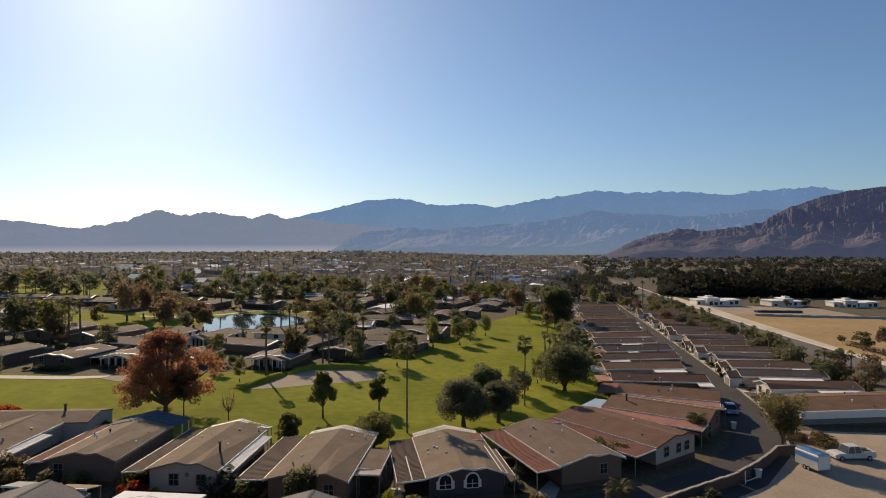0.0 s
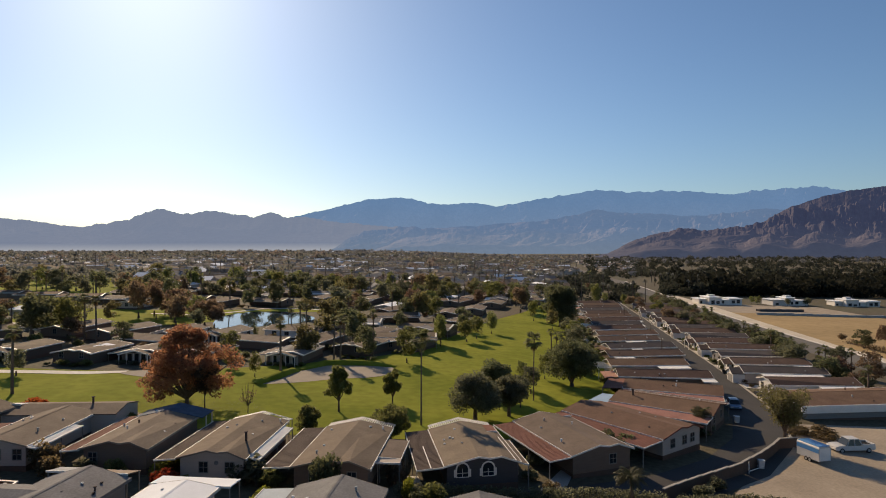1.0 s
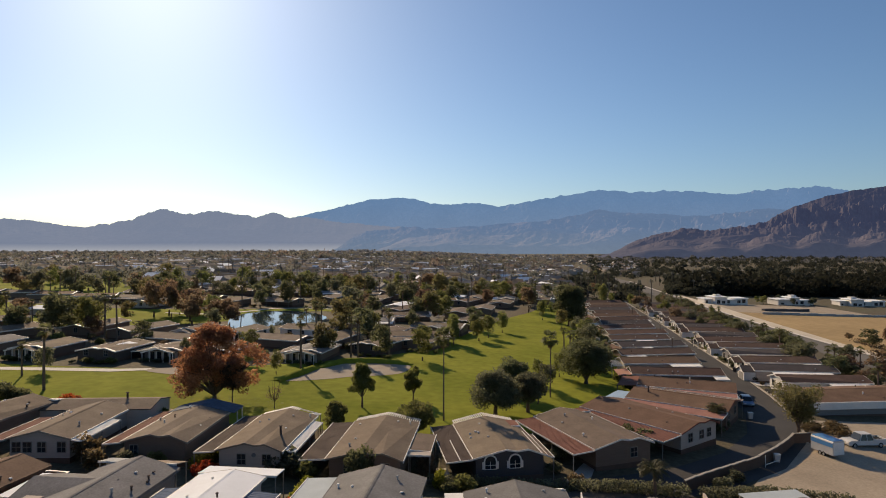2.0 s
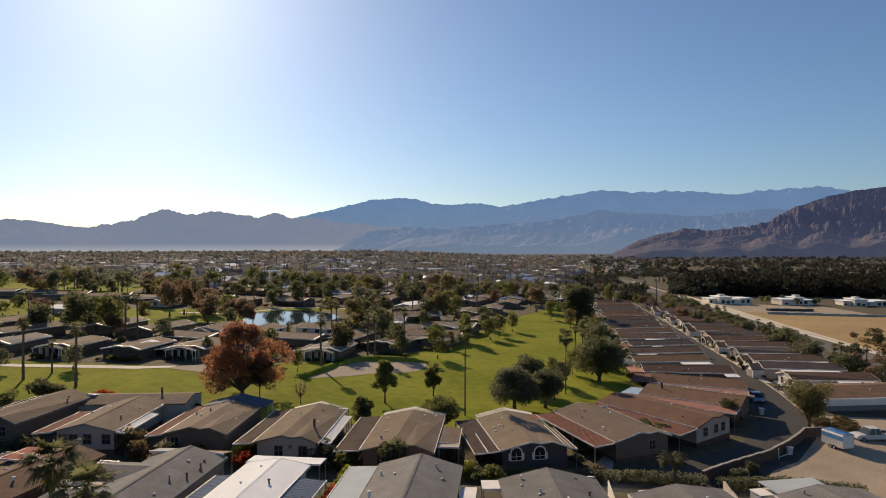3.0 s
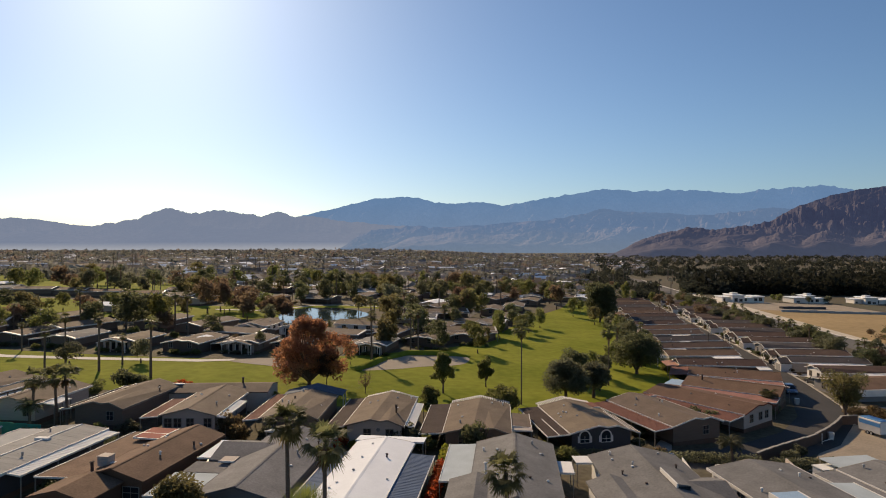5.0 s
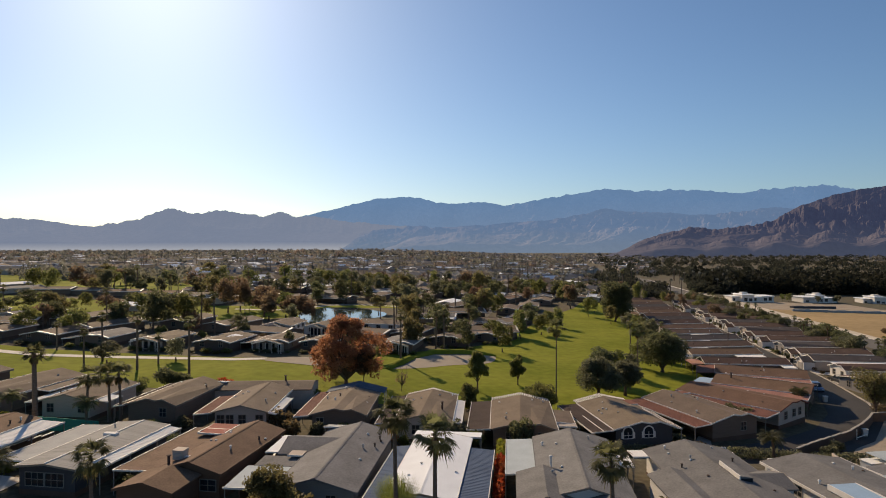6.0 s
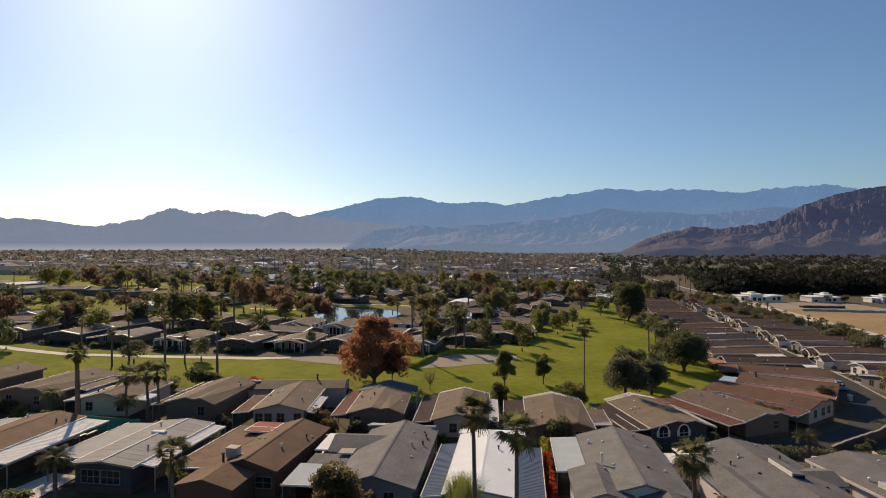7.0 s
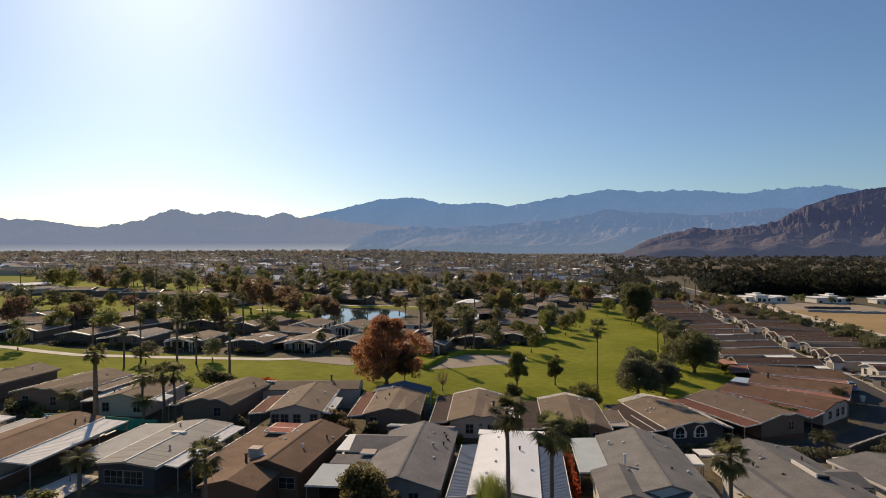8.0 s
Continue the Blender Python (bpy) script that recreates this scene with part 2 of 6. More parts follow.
# ---- land ----
def build_ground():
    xs = sorted({*range(-100, 61, 4), *range(-200, 201, 10), *range(-1000, 1001, 100), *range(-5000, 5001, 500)})
    ys = sorted({*range(48, 61), *range(-300, 600, 50), *range(600, 2001, 200), *range(2000, 5001, 500), -1500, -3000})
    m = Mesh()
    m.v = [(x, y, ground_z(x, y)) for y in ys for x in xs]
    w = len(xs)
    m.f = [(j * w + i, j * w + i + 1, (j + 1) * w + i + 1, (j + 1) * w + i) for j in range(len(ys) - 1) for i in range(w - 1)]
    return tagged(part("ground", m, M["soil"]), "dry brown desert soil of a wide valley floor", "ground", "", "structure")


build_ground()
EYE = 25.7


def ridge(name, profile, near, crest, far, rough, mat, label, seed, grain=420.0, folds=0.0, n=560, rows=60, jagged=0.022, shear=0.0):
    """A mountain range. profile: heading (x over y) and height of its skyline, as a share of its distance."""
    us, hs = zip(*profile)
    fine = np.linspace(us[0], us[-1], 400)
    soft = np.convolve(np.pad(np.interp(fine, us, hs), 8, mode="edge"), np.hanning(17) / np.hanning(17).sum(), "valid")
    us, hs = fine, soft
    m = Mesh()
    for j in range(rows):
        k = 1.25 * j / (rows - 1)
        y = near + (crest - near) * k if k < 1 else crest + (far - crest) * (k - 1) / 0.25
        for i in range(n):
            u = us[0] + (us[-1] - us[0]) * i / (n - 1)
            top = np.interp(u, us, hs) * crest
            base = k ** 0.9 if k < 1 else 1 - ((k - 1) / 0.25) ** 1.5
            jag = noise.fractal((u * 60, seed, k), 0.8, 2.0, 5) * jagged
            x = u * y
            bend = noise.noise((x / grain * 0.4, y / grain * 0.4, seed)) * (1.3 if shear else 0.7)
            gx = u * crest - shear * k if shear else x
            g, share, f = 0, 0.55, 1 / grain
            for octave in range(5):
                g += share * (1 - min(1, 1.9 * abs(noise.noise((gx * f + bend + octave * 7, y * f * 0.6 - bend, seed + octave))))) ** 1.35
                share, f = share * 0.43, f * 2.1
            fade = min(1, 1.8 * (1 - k))
            h = top * base * (1 - rough * (0.62 - 0.8 * g) * fade) if k < 1 else top * base
            if folds and k < 1:
                h += folds * (g - 0.35) * min(1, k * 6) * fade * min(1, top / 90)
            m.v.append((u * y, y, (EYE + 14) * min(1, base * 5) * min(1, top / 60) + h + (top * jag if k > 0.5 else 0) - 14))
    m.f = [(j * n + i, j * n + i + 1, (j + 1) * n + i + 1, (j + 1) * n + i) for j in range(rows - 1) for i in range(n - 1)]
    return tagged(part(name, m, mat), label, "mountain range", "", "structure")


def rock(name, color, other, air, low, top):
    """Rock with miles of bright air painted on as emission, thicker towards the valley floor."""
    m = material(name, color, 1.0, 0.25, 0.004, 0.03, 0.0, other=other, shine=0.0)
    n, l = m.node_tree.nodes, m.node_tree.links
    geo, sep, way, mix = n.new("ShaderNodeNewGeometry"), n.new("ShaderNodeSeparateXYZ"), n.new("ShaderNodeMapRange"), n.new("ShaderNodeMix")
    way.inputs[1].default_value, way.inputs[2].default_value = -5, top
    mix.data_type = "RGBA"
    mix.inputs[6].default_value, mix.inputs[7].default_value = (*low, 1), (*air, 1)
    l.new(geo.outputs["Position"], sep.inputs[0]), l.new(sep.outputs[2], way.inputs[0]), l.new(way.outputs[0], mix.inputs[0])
    # Haze glow goes into the emission colour, blended from low to air by height.
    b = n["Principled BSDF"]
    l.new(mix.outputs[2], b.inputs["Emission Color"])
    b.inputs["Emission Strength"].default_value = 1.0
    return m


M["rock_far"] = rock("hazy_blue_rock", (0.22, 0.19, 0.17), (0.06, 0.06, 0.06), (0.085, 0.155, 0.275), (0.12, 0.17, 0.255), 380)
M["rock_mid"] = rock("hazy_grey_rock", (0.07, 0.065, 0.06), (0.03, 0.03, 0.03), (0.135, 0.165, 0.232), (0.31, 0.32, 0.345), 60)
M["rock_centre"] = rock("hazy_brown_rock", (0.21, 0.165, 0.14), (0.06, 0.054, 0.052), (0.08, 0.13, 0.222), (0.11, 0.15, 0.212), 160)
# Brown rock too: faint bluish haze painted as emission, which lifts its shaded gullies.
M["rock_near"] = rock("hazy_desert_rock", (0.135, 0.115, 0.115), (0.07, 0.064, 0.068), (0.022, 0.027, 0.054), (0.036, 0.043, 0.068), 120)


def sky_profile(pairs):
    return [((x - 784) / 1079 - 0.011, (440 - y) / 1079) for x, y in pairs]


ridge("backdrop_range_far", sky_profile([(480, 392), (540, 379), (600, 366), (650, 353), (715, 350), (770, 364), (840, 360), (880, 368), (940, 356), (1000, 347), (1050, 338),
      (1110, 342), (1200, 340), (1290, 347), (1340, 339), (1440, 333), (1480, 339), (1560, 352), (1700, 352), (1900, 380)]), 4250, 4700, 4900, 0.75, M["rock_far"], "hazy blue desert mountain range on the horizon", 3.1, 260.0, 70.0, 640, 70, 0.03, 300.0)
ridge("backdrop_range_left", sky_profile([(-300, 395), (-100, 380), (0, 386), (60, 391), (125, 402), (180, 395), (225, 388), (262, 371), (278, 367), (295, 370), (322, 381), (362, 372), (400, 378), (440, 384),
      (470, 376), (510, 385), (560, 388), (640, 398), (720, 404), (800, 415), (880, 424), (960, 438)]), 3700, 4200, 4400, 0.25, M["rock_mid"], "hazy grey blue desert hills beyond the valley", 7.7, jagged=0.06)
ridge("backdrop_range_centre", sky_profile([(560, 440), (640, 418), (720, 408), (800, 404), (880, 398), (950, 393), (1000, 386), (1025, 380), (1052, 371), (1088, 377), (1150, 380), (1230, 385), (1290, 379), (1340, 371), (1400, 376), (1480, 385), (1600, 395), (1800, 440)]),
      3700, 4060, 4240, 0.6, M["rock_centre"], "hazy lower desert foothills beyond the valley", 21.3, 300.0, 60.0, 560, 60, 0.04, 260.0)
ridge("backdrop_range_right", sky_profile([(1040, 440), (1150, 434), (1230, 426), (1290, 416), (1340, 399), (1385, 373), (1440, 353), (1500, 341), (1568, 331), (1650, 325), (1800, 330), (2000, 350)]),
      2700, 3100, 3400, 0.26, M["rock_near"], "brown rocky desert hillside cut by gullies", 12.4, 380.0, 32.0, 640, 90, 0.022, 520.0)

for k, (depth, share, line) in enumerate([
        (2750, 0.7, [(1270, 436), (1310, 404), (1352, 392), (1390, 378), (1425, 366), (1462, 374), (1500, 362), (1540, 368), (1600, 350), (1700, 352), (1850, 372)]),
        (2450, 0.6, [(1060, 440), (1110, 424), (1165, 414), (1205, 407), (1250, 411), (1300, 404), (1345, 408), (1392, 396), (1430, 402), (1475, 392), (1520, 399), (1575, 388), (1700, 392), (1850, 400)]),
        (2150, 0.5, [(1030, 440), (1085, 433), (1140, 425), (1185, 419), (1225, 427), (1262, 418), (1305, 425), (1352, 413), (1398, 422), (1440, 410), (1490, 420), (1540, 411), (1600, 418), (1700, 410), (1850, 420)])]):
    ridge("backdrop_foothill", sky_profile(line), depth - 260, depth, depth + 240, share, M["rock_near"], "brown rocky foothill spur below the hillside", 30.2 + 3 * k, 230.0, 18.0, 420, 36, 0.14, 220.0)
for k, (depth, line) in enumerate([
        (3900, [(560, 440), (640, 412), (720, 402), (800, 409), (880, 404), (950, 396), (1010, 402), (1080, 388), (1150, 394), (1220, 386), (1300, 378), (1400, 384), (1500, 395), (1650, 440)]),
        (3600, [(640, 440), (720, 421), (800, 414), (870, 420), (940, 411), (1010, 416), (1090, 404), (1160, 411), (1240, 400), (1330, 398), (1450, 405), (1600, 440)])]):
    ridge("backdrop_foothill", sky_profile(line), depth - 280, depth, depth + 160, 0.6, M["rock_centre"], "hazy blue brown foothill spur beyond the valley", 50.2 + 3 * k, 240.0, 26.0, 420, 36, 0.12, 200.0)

# golf course, ponds and paths
course = [(-140, 86), (-100, 84), (-63, 83), (-50, 81), (-24, 79), (-8, 79), (6, 81), (18, 90), (27, 104), (33, 122), (36, 150), (38, 195), (44, 240), (50, 285), (40, 288), (30, 255),
          (14, 219), (4, 190), (-3, 171), (-14, 143), (-32, 127), (-41, 121), (-58, 113), (-84, 111), (-110, 112), (-140, 116)]
sheet("fairway", smooth_loop(course, 3), M["grass"], 0.04, "mown green golf fairway with long tree shadows")
sheet("fairway", smooth_loop([(-260, 166), (-180, 164), (-120, 162), (-94, 164), (-70, 190), (-60, 218), (-40, 225), (-50, 235), (-86, 215), (-122, 205), (-160, 210), (-260, 215)], 3), M["grass"], 0.04, "mown green golf fairway beside the pond")
sheet("fairway", smooth_loop([(-300, 250), (-178, 248), (-140, 262), (-150, 300), (-200, 380), (-300, 400)], 3), M["grass"], 0.04, "far mown green golf fairway")
sheet("bunker", smooth_loop([(-35, 106.5), (-33, 111), (-31, 119), (-27, 125), (-20, 126.5), (-13.5, 126), (-14, 119), (-17, 115.5), (-23, 113), (-28, 109.5)], 4), M["sand"], 0.08, "pale grey sand bunker in the fairway")
sheet("pond", smooth_loop([(-67, 170), (-76, 193), (-73, 212), (-60, 218), (-48, 206), (-48, 192), (-56, 181)], 4), M["water"], 0.09, "still pond reflecting the sky")

# streets and the storage yard
street = [(4, 59.5), (14, 62), (24, 66.5), (34, 74), (42, 84), (47.5, 96), (51.5, 112), (55, 130), (59.5, 158), (66, 200), (74, 252), (81, 300), (88, 345)]
ribbon("street", street, 7.4, M["asphalt"], 0.05, "dark asphalt street between the mobile homes")
sheet("yard", [(26, 60.5), (31, 67), (38, 74), (44, 81), (49, 88), (53, 95), (80, 96), (100, 96), (100, 50), (58, 50), (46, 58.5)], M["lot"], 0.04, "pale gravel storage yard")
KERB = [(110.5, 90), (111.8, 160), (113.2, 180), (117, 233), (121.5, 274), (131, 347), (142, 420), (156, 520), (166, 590)]
BRINK = [(115, 90), (116.6, 160), (119, 190), (121.6, 208), (126.5, 245), (133, 292), (141, 345), (149, 420)]
sheet("verge", KERB[:7] + BRINK[::-1], M["verge"], 0.07, "pale sandy verge and footpath beside the boulevard")
ribbon("boulevard", [(104, 40)] + [(x - 6.4, y) for x, y in KERB] + [(172, 780), (214, 1100)], 12.4, M["old_asphalt"], 0.05, "wide grey asphalt boulevard")
ribbon("pavement", [(x + 0.9, y) for x, y in KERB], 1.6, M["pale_path"], 0.09, "pale concrete pavement beside the boulevard")
sheet("field", BRINK[:6] + [(206, 293), (300, 297), (320, 60)], M["straw"], 0.04, "dry straw-coloured empty field")
sheet("field", [BRINK[5], BRINK[6], (240, 344), (330, 340), (330, 298), (300, 297), (206, 293)], M["lot"], 0.055, "bare sandy building plot")

# ---- homes ----
def porch(parent, w, y0, eave, rise, mat):
    """A shallow open porch gable on posts before an end wall."""
    ob = part("porch_roof", gable_shell(Mesh(), w, eave, rise, y0 - 1.8, y0, 0.12, 0), M[mat], parent)
    for px in (-w / 2 + 0.2, w / 2 - 0.2):
        part("post", Mesh().box(px - 0.07, y0 - 1.7, -0.6, px + 0.07, y0 - 1.56, eave + 0.05), M["trim"], ob)
    f = front_profile(w, eave, rise, 0, 0.1) + front_profile(w, eave, rise, 0, -0.13)[::-1]
    part("porch_fascia", Mesh().along(f, y0 - 1.86, y0 - 1.8), M["trim"], ob)
    return ob


def front_porch(parent, w, y0, eave, rise, mat):
    """A wide gabled porch on several pale posts, with a pale wall and tall panes behind."""
    ob = porch(parent, w, y0, eave, rise, mat)
    part("porch_wall", Mesh().box(-w / 2 + 0.3, y0 + 0.2, -0.5, w / 2 - 0.3, y0 + 0.34, eave), M["wall_cream"], ob)
    for k in range(4):
        c = -w / 2 + w * (k + 0.9) / 4.8
        part("pane", Mesh().box(c - 0.4, y0 + 0.16, 0.3, c + 0.4, y0 + 0.2, eave - 0.15), M["glass"], ob)
        part("post", Mesh().box(c + 0.45, y0 - 1.7, -0.6, c + 0.57, y0 - 1.58, eave + 0.3), M["trim"], ob)
    return ob


def window(parent, x, y, z, w, h, yaw=0, panes=2, arched=False):
    """A window set on a wall that faces -y, turned by yaw."""
    win = part("window", Mesh().box(-w / 2, -0.02, 0, w / 2, 0.03, h), M["glass"], parent)
    win.matrix_basis = pose(x, y, z, 0, 0, yaw)
    fr, t = Mesh(), 0.07
    fr.box(-w / 2 - t, -0.06, -t, -w / 2, 0.02, h + (0 if arched else t)).box(w / 2, -0.06, -t, w / 2 + t, 0.02, h + (0 if arched else t))
    fr.box(-w / 2, -0.06, -t, w / 2, 0.02, 0)
    if not arched:
        fr.box(-w / 2, -0.06, h, w / 2, 0.02, h + t)
    for i in range(1, panes):
        c = -w / 2 + w * i / panes
        fr.box(c - 0.025, -0.05, 0, c + 0.025, 0.02, h)
    fr.box(-w / 2, -0.05, h * 0.5 - 0.025, w / 2, 0.02, h * 0.5 + 0.025)
    if arched:
        k, r = 12, w / 2
        for sx in (-1, 1):
            part("shutter", Mesh().box(min(sx * (r + t), sx * (r + 0.32)), -0.06, 0, max(sx * (r + t), sx * (r + 0.32)), 0.0, h), M["trim"], win)
        top = Mesh()
        top.v = [(0, -0.02, h)] + [(r * math.cos(math.pi * i / k), -0.02, h + r * math.sin(math.pi * i / k)) for i in range(k + 1)]
        top.f = [(0, i + 1, i + 2) for i in range(k)]
        part("fanlight", top, M["glass"], win)
        for i in range(k):
            a, b = math.pi * i / k, math.pi * (i + 1) / k
            q = [(rr * math.cos(c), yy, h + rr * math.sin(c)) for yy in (-0.06, 0.02) for rr, c in ((r, a), (r + 0.16, a), (r + 0.16, b), (r, b))]
            fr.add(q, [(0, 1, 2, 3), (7, 6, 5, 4), (0, 4, 5, 1), (1, 5, 6, 2), (2, 6, 7, 3), (3, 7, 4, 0)])
    part("frame", fr, M["trim" if arched else "frame"], win)
    return win


def roof_z(x, w, eave, rise):
    return eave + rise * (1 - abs(x) / (w / 2))


def awning(parent, name, x0, x1, y0, y1, z0, z1, mat, posts=True, trim=True, pitch=0.36, post_mat="frame"):
    """A carport or patio roof, one ribbed sheet that leans on the wall at x0 and stands on posts at x1."""
    plain = "shingle" in mat.name or "siding" in mat.name or mat.name.startswith(("grey_metal", "pale_blue"))
    n = 1 if plain else max(2, int(abs(y1 - y0) / pitch))
    line = [(y0, 0.0)] if plain else []
    for i in range(0 if plain else n):
        a = y0 + (y1 - y0) * i / n
        s = (y1 - y0) / n
        line += [(a, 0.0), (a + s * 0.72, 0.0), (a + s * 0.8, 0.022), (a + s * 0.92, 0.022)]
    line.append((y1, 0.0))
    k, m = len(line), Mesh()
    m.v = [(x, y, z + dz + up) for x, z in ((x0, z0), (x1, z1)) for up in (0, 0.05) for y, dz in line]
    for i in range(k - 1):
        a, b, c, d = i, k + i, 2 * k + i, 3 * k + i
        m.f += [(b, b + 1, d + 1, d), (a, c, c + 1, a + 1), (a, a + 1, b + 1, b), (c, d, d + 1, c + 1)]
    m.f += [(0, k, 3 * k, 2 * k), (k - 1, 3 * k - 1, 4 * k - 1, 2 * k - 1)]
    m.f[-1] = (k - 1, 3 * k - 1, 4 * k - 1, 2 * k - 1)
    aw = part(name, m, mat, parent)
    if trim:
        s = 0.07 * (1 if x1 > x0 else -1)
        part("gutter", Mesh().box(min(x1, x1 + s), y0 - 0.04, z1 - 0.07, max(x1, x1 + s), y1 + 0.04, z1 + 0.11), M["trim"], aw)
        part("end_trim", Mesh().add([(x0, y0 - 0.06, z0 - 0.06), (x1, y0 - 0.06, z1 - 0.06), (x1, y0 - 0.005, z1 - 0.06), (x0, y0 - 0.005, z0 - 0.06), (x0, y0 - 0.06, z0 + 0.1), (x1, y0 - 0.06, z1 + 0.1), (x1, y0 - 0.005, z1 + 0.1), (x0, y0 - 0.005, z0 + 0.1)],
             [(3, 2, 1, 0), (4, 5, 6, 7), (0, 1, 5, 4), (1, 2, 6, 5), (2, 3, 7, 6), (3, 0, 4, 7)]), M["trim"], aw)
    if posts:
        k = max(2, int((y1 - y0) / 4.2))
        for i in range(k + 1):
            c = y0 + 0.1 + (y1 - y0 - 0.2) * i / k
            part("post", Mesh().box(x1 - 0.045, c - 0.045, -0.5, x1 + 0.045, c + 0.045, z1), M[post_mat], aw)
    return aw


def seam(parent, x, y0, y1, z, width=0.16, mat="trim"):
    """A raised pale flashing strip along a roof."""
    return part("flashing", Mesh().box(x - width / 2, y0, z - 0.02, x + width / 2, y1, z + 0.05), M[mat], parent)


def gable_shell(m, w, eave, rise, y0, y1, t, split):
    """A roof slab. split: the ridge parts into two towards the front, with a shallow valley between."""
    hw = w / 2
    if not split:
        return m.along([(-hw, eave), (0, eave + rise), (hw, eave), (hw, eave + t), (0, eave + rise + t), (-hw, eave + t)], y0, y1)
    front = front_profile(w, eave, rise, split)
    v = [(x, y0, z) for x, z in front] + [(-hw, y1, eave), (0, y1, eave + rise), (hw, y1, eave), (hw * 0.3, y0 + (y1 - y0) * 0.58, eave + rise * 0.7)]
    faces = [(0, 1, 6, 5), (1, 2, 8, 6), (2, 3, 8), (3, 4, 7, 8), (6, 8, 7)]
    top = [(a, b, c + t) for a, b, c in v]
    n = len(v)
    edge = [0, 1, 2, 3, 4, 7, 6, 5]
    return m.add(v + top, [f[::-1] for f in faces] + [tuple(i + n for i in f) for f in faces] + [(edge[i], edge[(i + 1) % 8], edge[(i + 1) % 8] + n, edge[i] + n) for i in range(8)])


def front_profile(w, eave, rise, split, drop=0.0):
    """The line of an end's eaves; with split, a main peak, a shallow valley and a second lower peak."""
    hw = w / 2
    if not split:
        return [(-hw, eave - drop), (0, eave + rise - drop), (hw, eave - drop)]
    return [(-hw, eave - drop), (-0.12 * hw, eave + rise * 0.95 - drop), (0.18 * hw, eave + rise * 0.7 - drop), (0.48 * hw, eave + rise * 0.86 - drop), (hw, eave - drop)]


def roof_vent(parent, x, y, z, tall, r=0.09, mat="metal_grey"):
    v = part("roof_vent", Mesh().cyl(x, y, z - 0.15, z + tall, r), M[mat], parent)
    part("cap", Mesh().cyl(x, y, z + tall, z + tall + 0.07, r * 1.9, r * 1.3), M[mat], v)
    return v


def home(x, y, yaw, w, l, roof, wall, label, eave=2.6, rise=0.9, left=None, right=None, windows=(-2.2, 2.2), vents=6, arched=False, seed=0, group="mobile homes",
         side_windows=False, trim="trim", category="mobile home", split=0.0, edge="roof_edge", flat=False, strip=0.0, size=1.0):
    """A low mobile home with a shallow gable along its length. left, right: lists of width, start and end along the length (shares) and panel kind of carport roofs."""
    rnd = random.Random(seed * 7919 + 13)
    ob = root("mobile_home", x, y, yaw, label, category, group, ground_z(x, y))
    ob.scale = (size, size, (1 + size) / 2)
    foot = -0.8
    hw, hl, o, t = w / 2, l / 2, 0.35, 0.14
    bw, bl = hw - o, hl - o
    body = Mesh()
    pf = [(max(-bw, min(bw, a)), b if abs(a) < hw else eave + rise * o / hw) for a, b in front_profile(w, eave, rise, split)]
    pb = [(max(-bw, min(bw, a)), b if abs(a) < hw else eave + rise * o / hw) for a, b in front_profile(w, eave, rise, 0)]
    nf, nb = len(pf), len(pb)
    body.v = [(-bw, -bl, foot), (bw, -bl, foot), (bw, bl, foot), (-bw, bl, foot)] + [(a, -bl, b) for a, b in pf] + [(a, bl, b) for a, b in pb]
    body.f = [(0, 1, *range(4 + nf - 1, 3, -1)), (2, 3, *range(4 + nf, 4 + nf + nb)), (1, 2, 4 + nf + nb - 1, 4 + nf - 1), (3, 0, 4, 4 + nf), (0, 3, 2, 1)]
    part("wall", body, M[wall], ob)
    part("skirting", Mesh().box(-bw - 0.03, -bl - 0.03, foot, bw + 0.03, bl + 0.03, 0.5), M["block"], ob)
    part("roof", gable_shell(Mesh(), w, eave, rise, -hl, hl, t, split), M[roof], ob)
    for s in (-1, 1):
        part("gutter", Mesh().box(min(s * hw, s * (hw + 0.07)), -hl, eave - 0.1, max(s * hw, s * (hw + 0.07)), hl, eave + t + 0.02), M[trim if s < 0 or trim != "trim" or right else edge], ob)
    for y0, sp in ((-hl - 0.05, split), (hl, 0)):
        a = front_profile(w, eave, rise, sp, 0.03)
        b = front_profile(w, eave, rise, sp, -t - 0.012)
        part("fascia", Mesh().along(a + b[::-1], y0, y0 + 0.05), M[edge], ob)
    if strip:
        a, b = front_profile(w, eave, rise, split, -t - 0.045), front_profile(w, eave, rise, split, -t - 0.004)
        part("edge_flashing", Mesh().along(b + a[::-1], -hl - 0.05, -hl + strip), M["trim"], ob)
    if not split and not flat:
        z = eave + rise + t
        part("ridge_cap", Mesh().along([(-0.2, z - 0.045), (0, z + 0.003), (0.2, z - 0.045), (0.2, z - 0.015), (0, z + 0.035), (-0.2, z - 0.015)], -hl + 0.02, hl - 0.02), M[roof], ob)
    for i in range(vents):
        vx, vy = rnd.choice((-1, 1)) * rnd.uniform(hw * 0.3, hw * 0.85), rnd.uniform(-hl * 0.6, hl * 0.85)
        roof_vent(ob, vx, vy, roof_z(vx, w, eave, rise) + t, rnd.choice((0.04, 0.06, 0.08, 0.3)), r=0.085, mat=rnd.choice(("metal_white", "metal_dark", "metal_white", "metal_grey")))
    for wx in windows:
        window(ob, wx, -bl, 1.15 if not arched else 1.4, 0.9 if not arched else 1.2, 1.1 if not arched else 0.8, arched=arched)
    if side_windows:
        for s, a in ((-1, -90), (1, 90)):
            for k in range(3):
                window(ob, s * bw, -bl + l * (0.2 + 0.27 * k), 1.2, 1.2, 1.0, a)
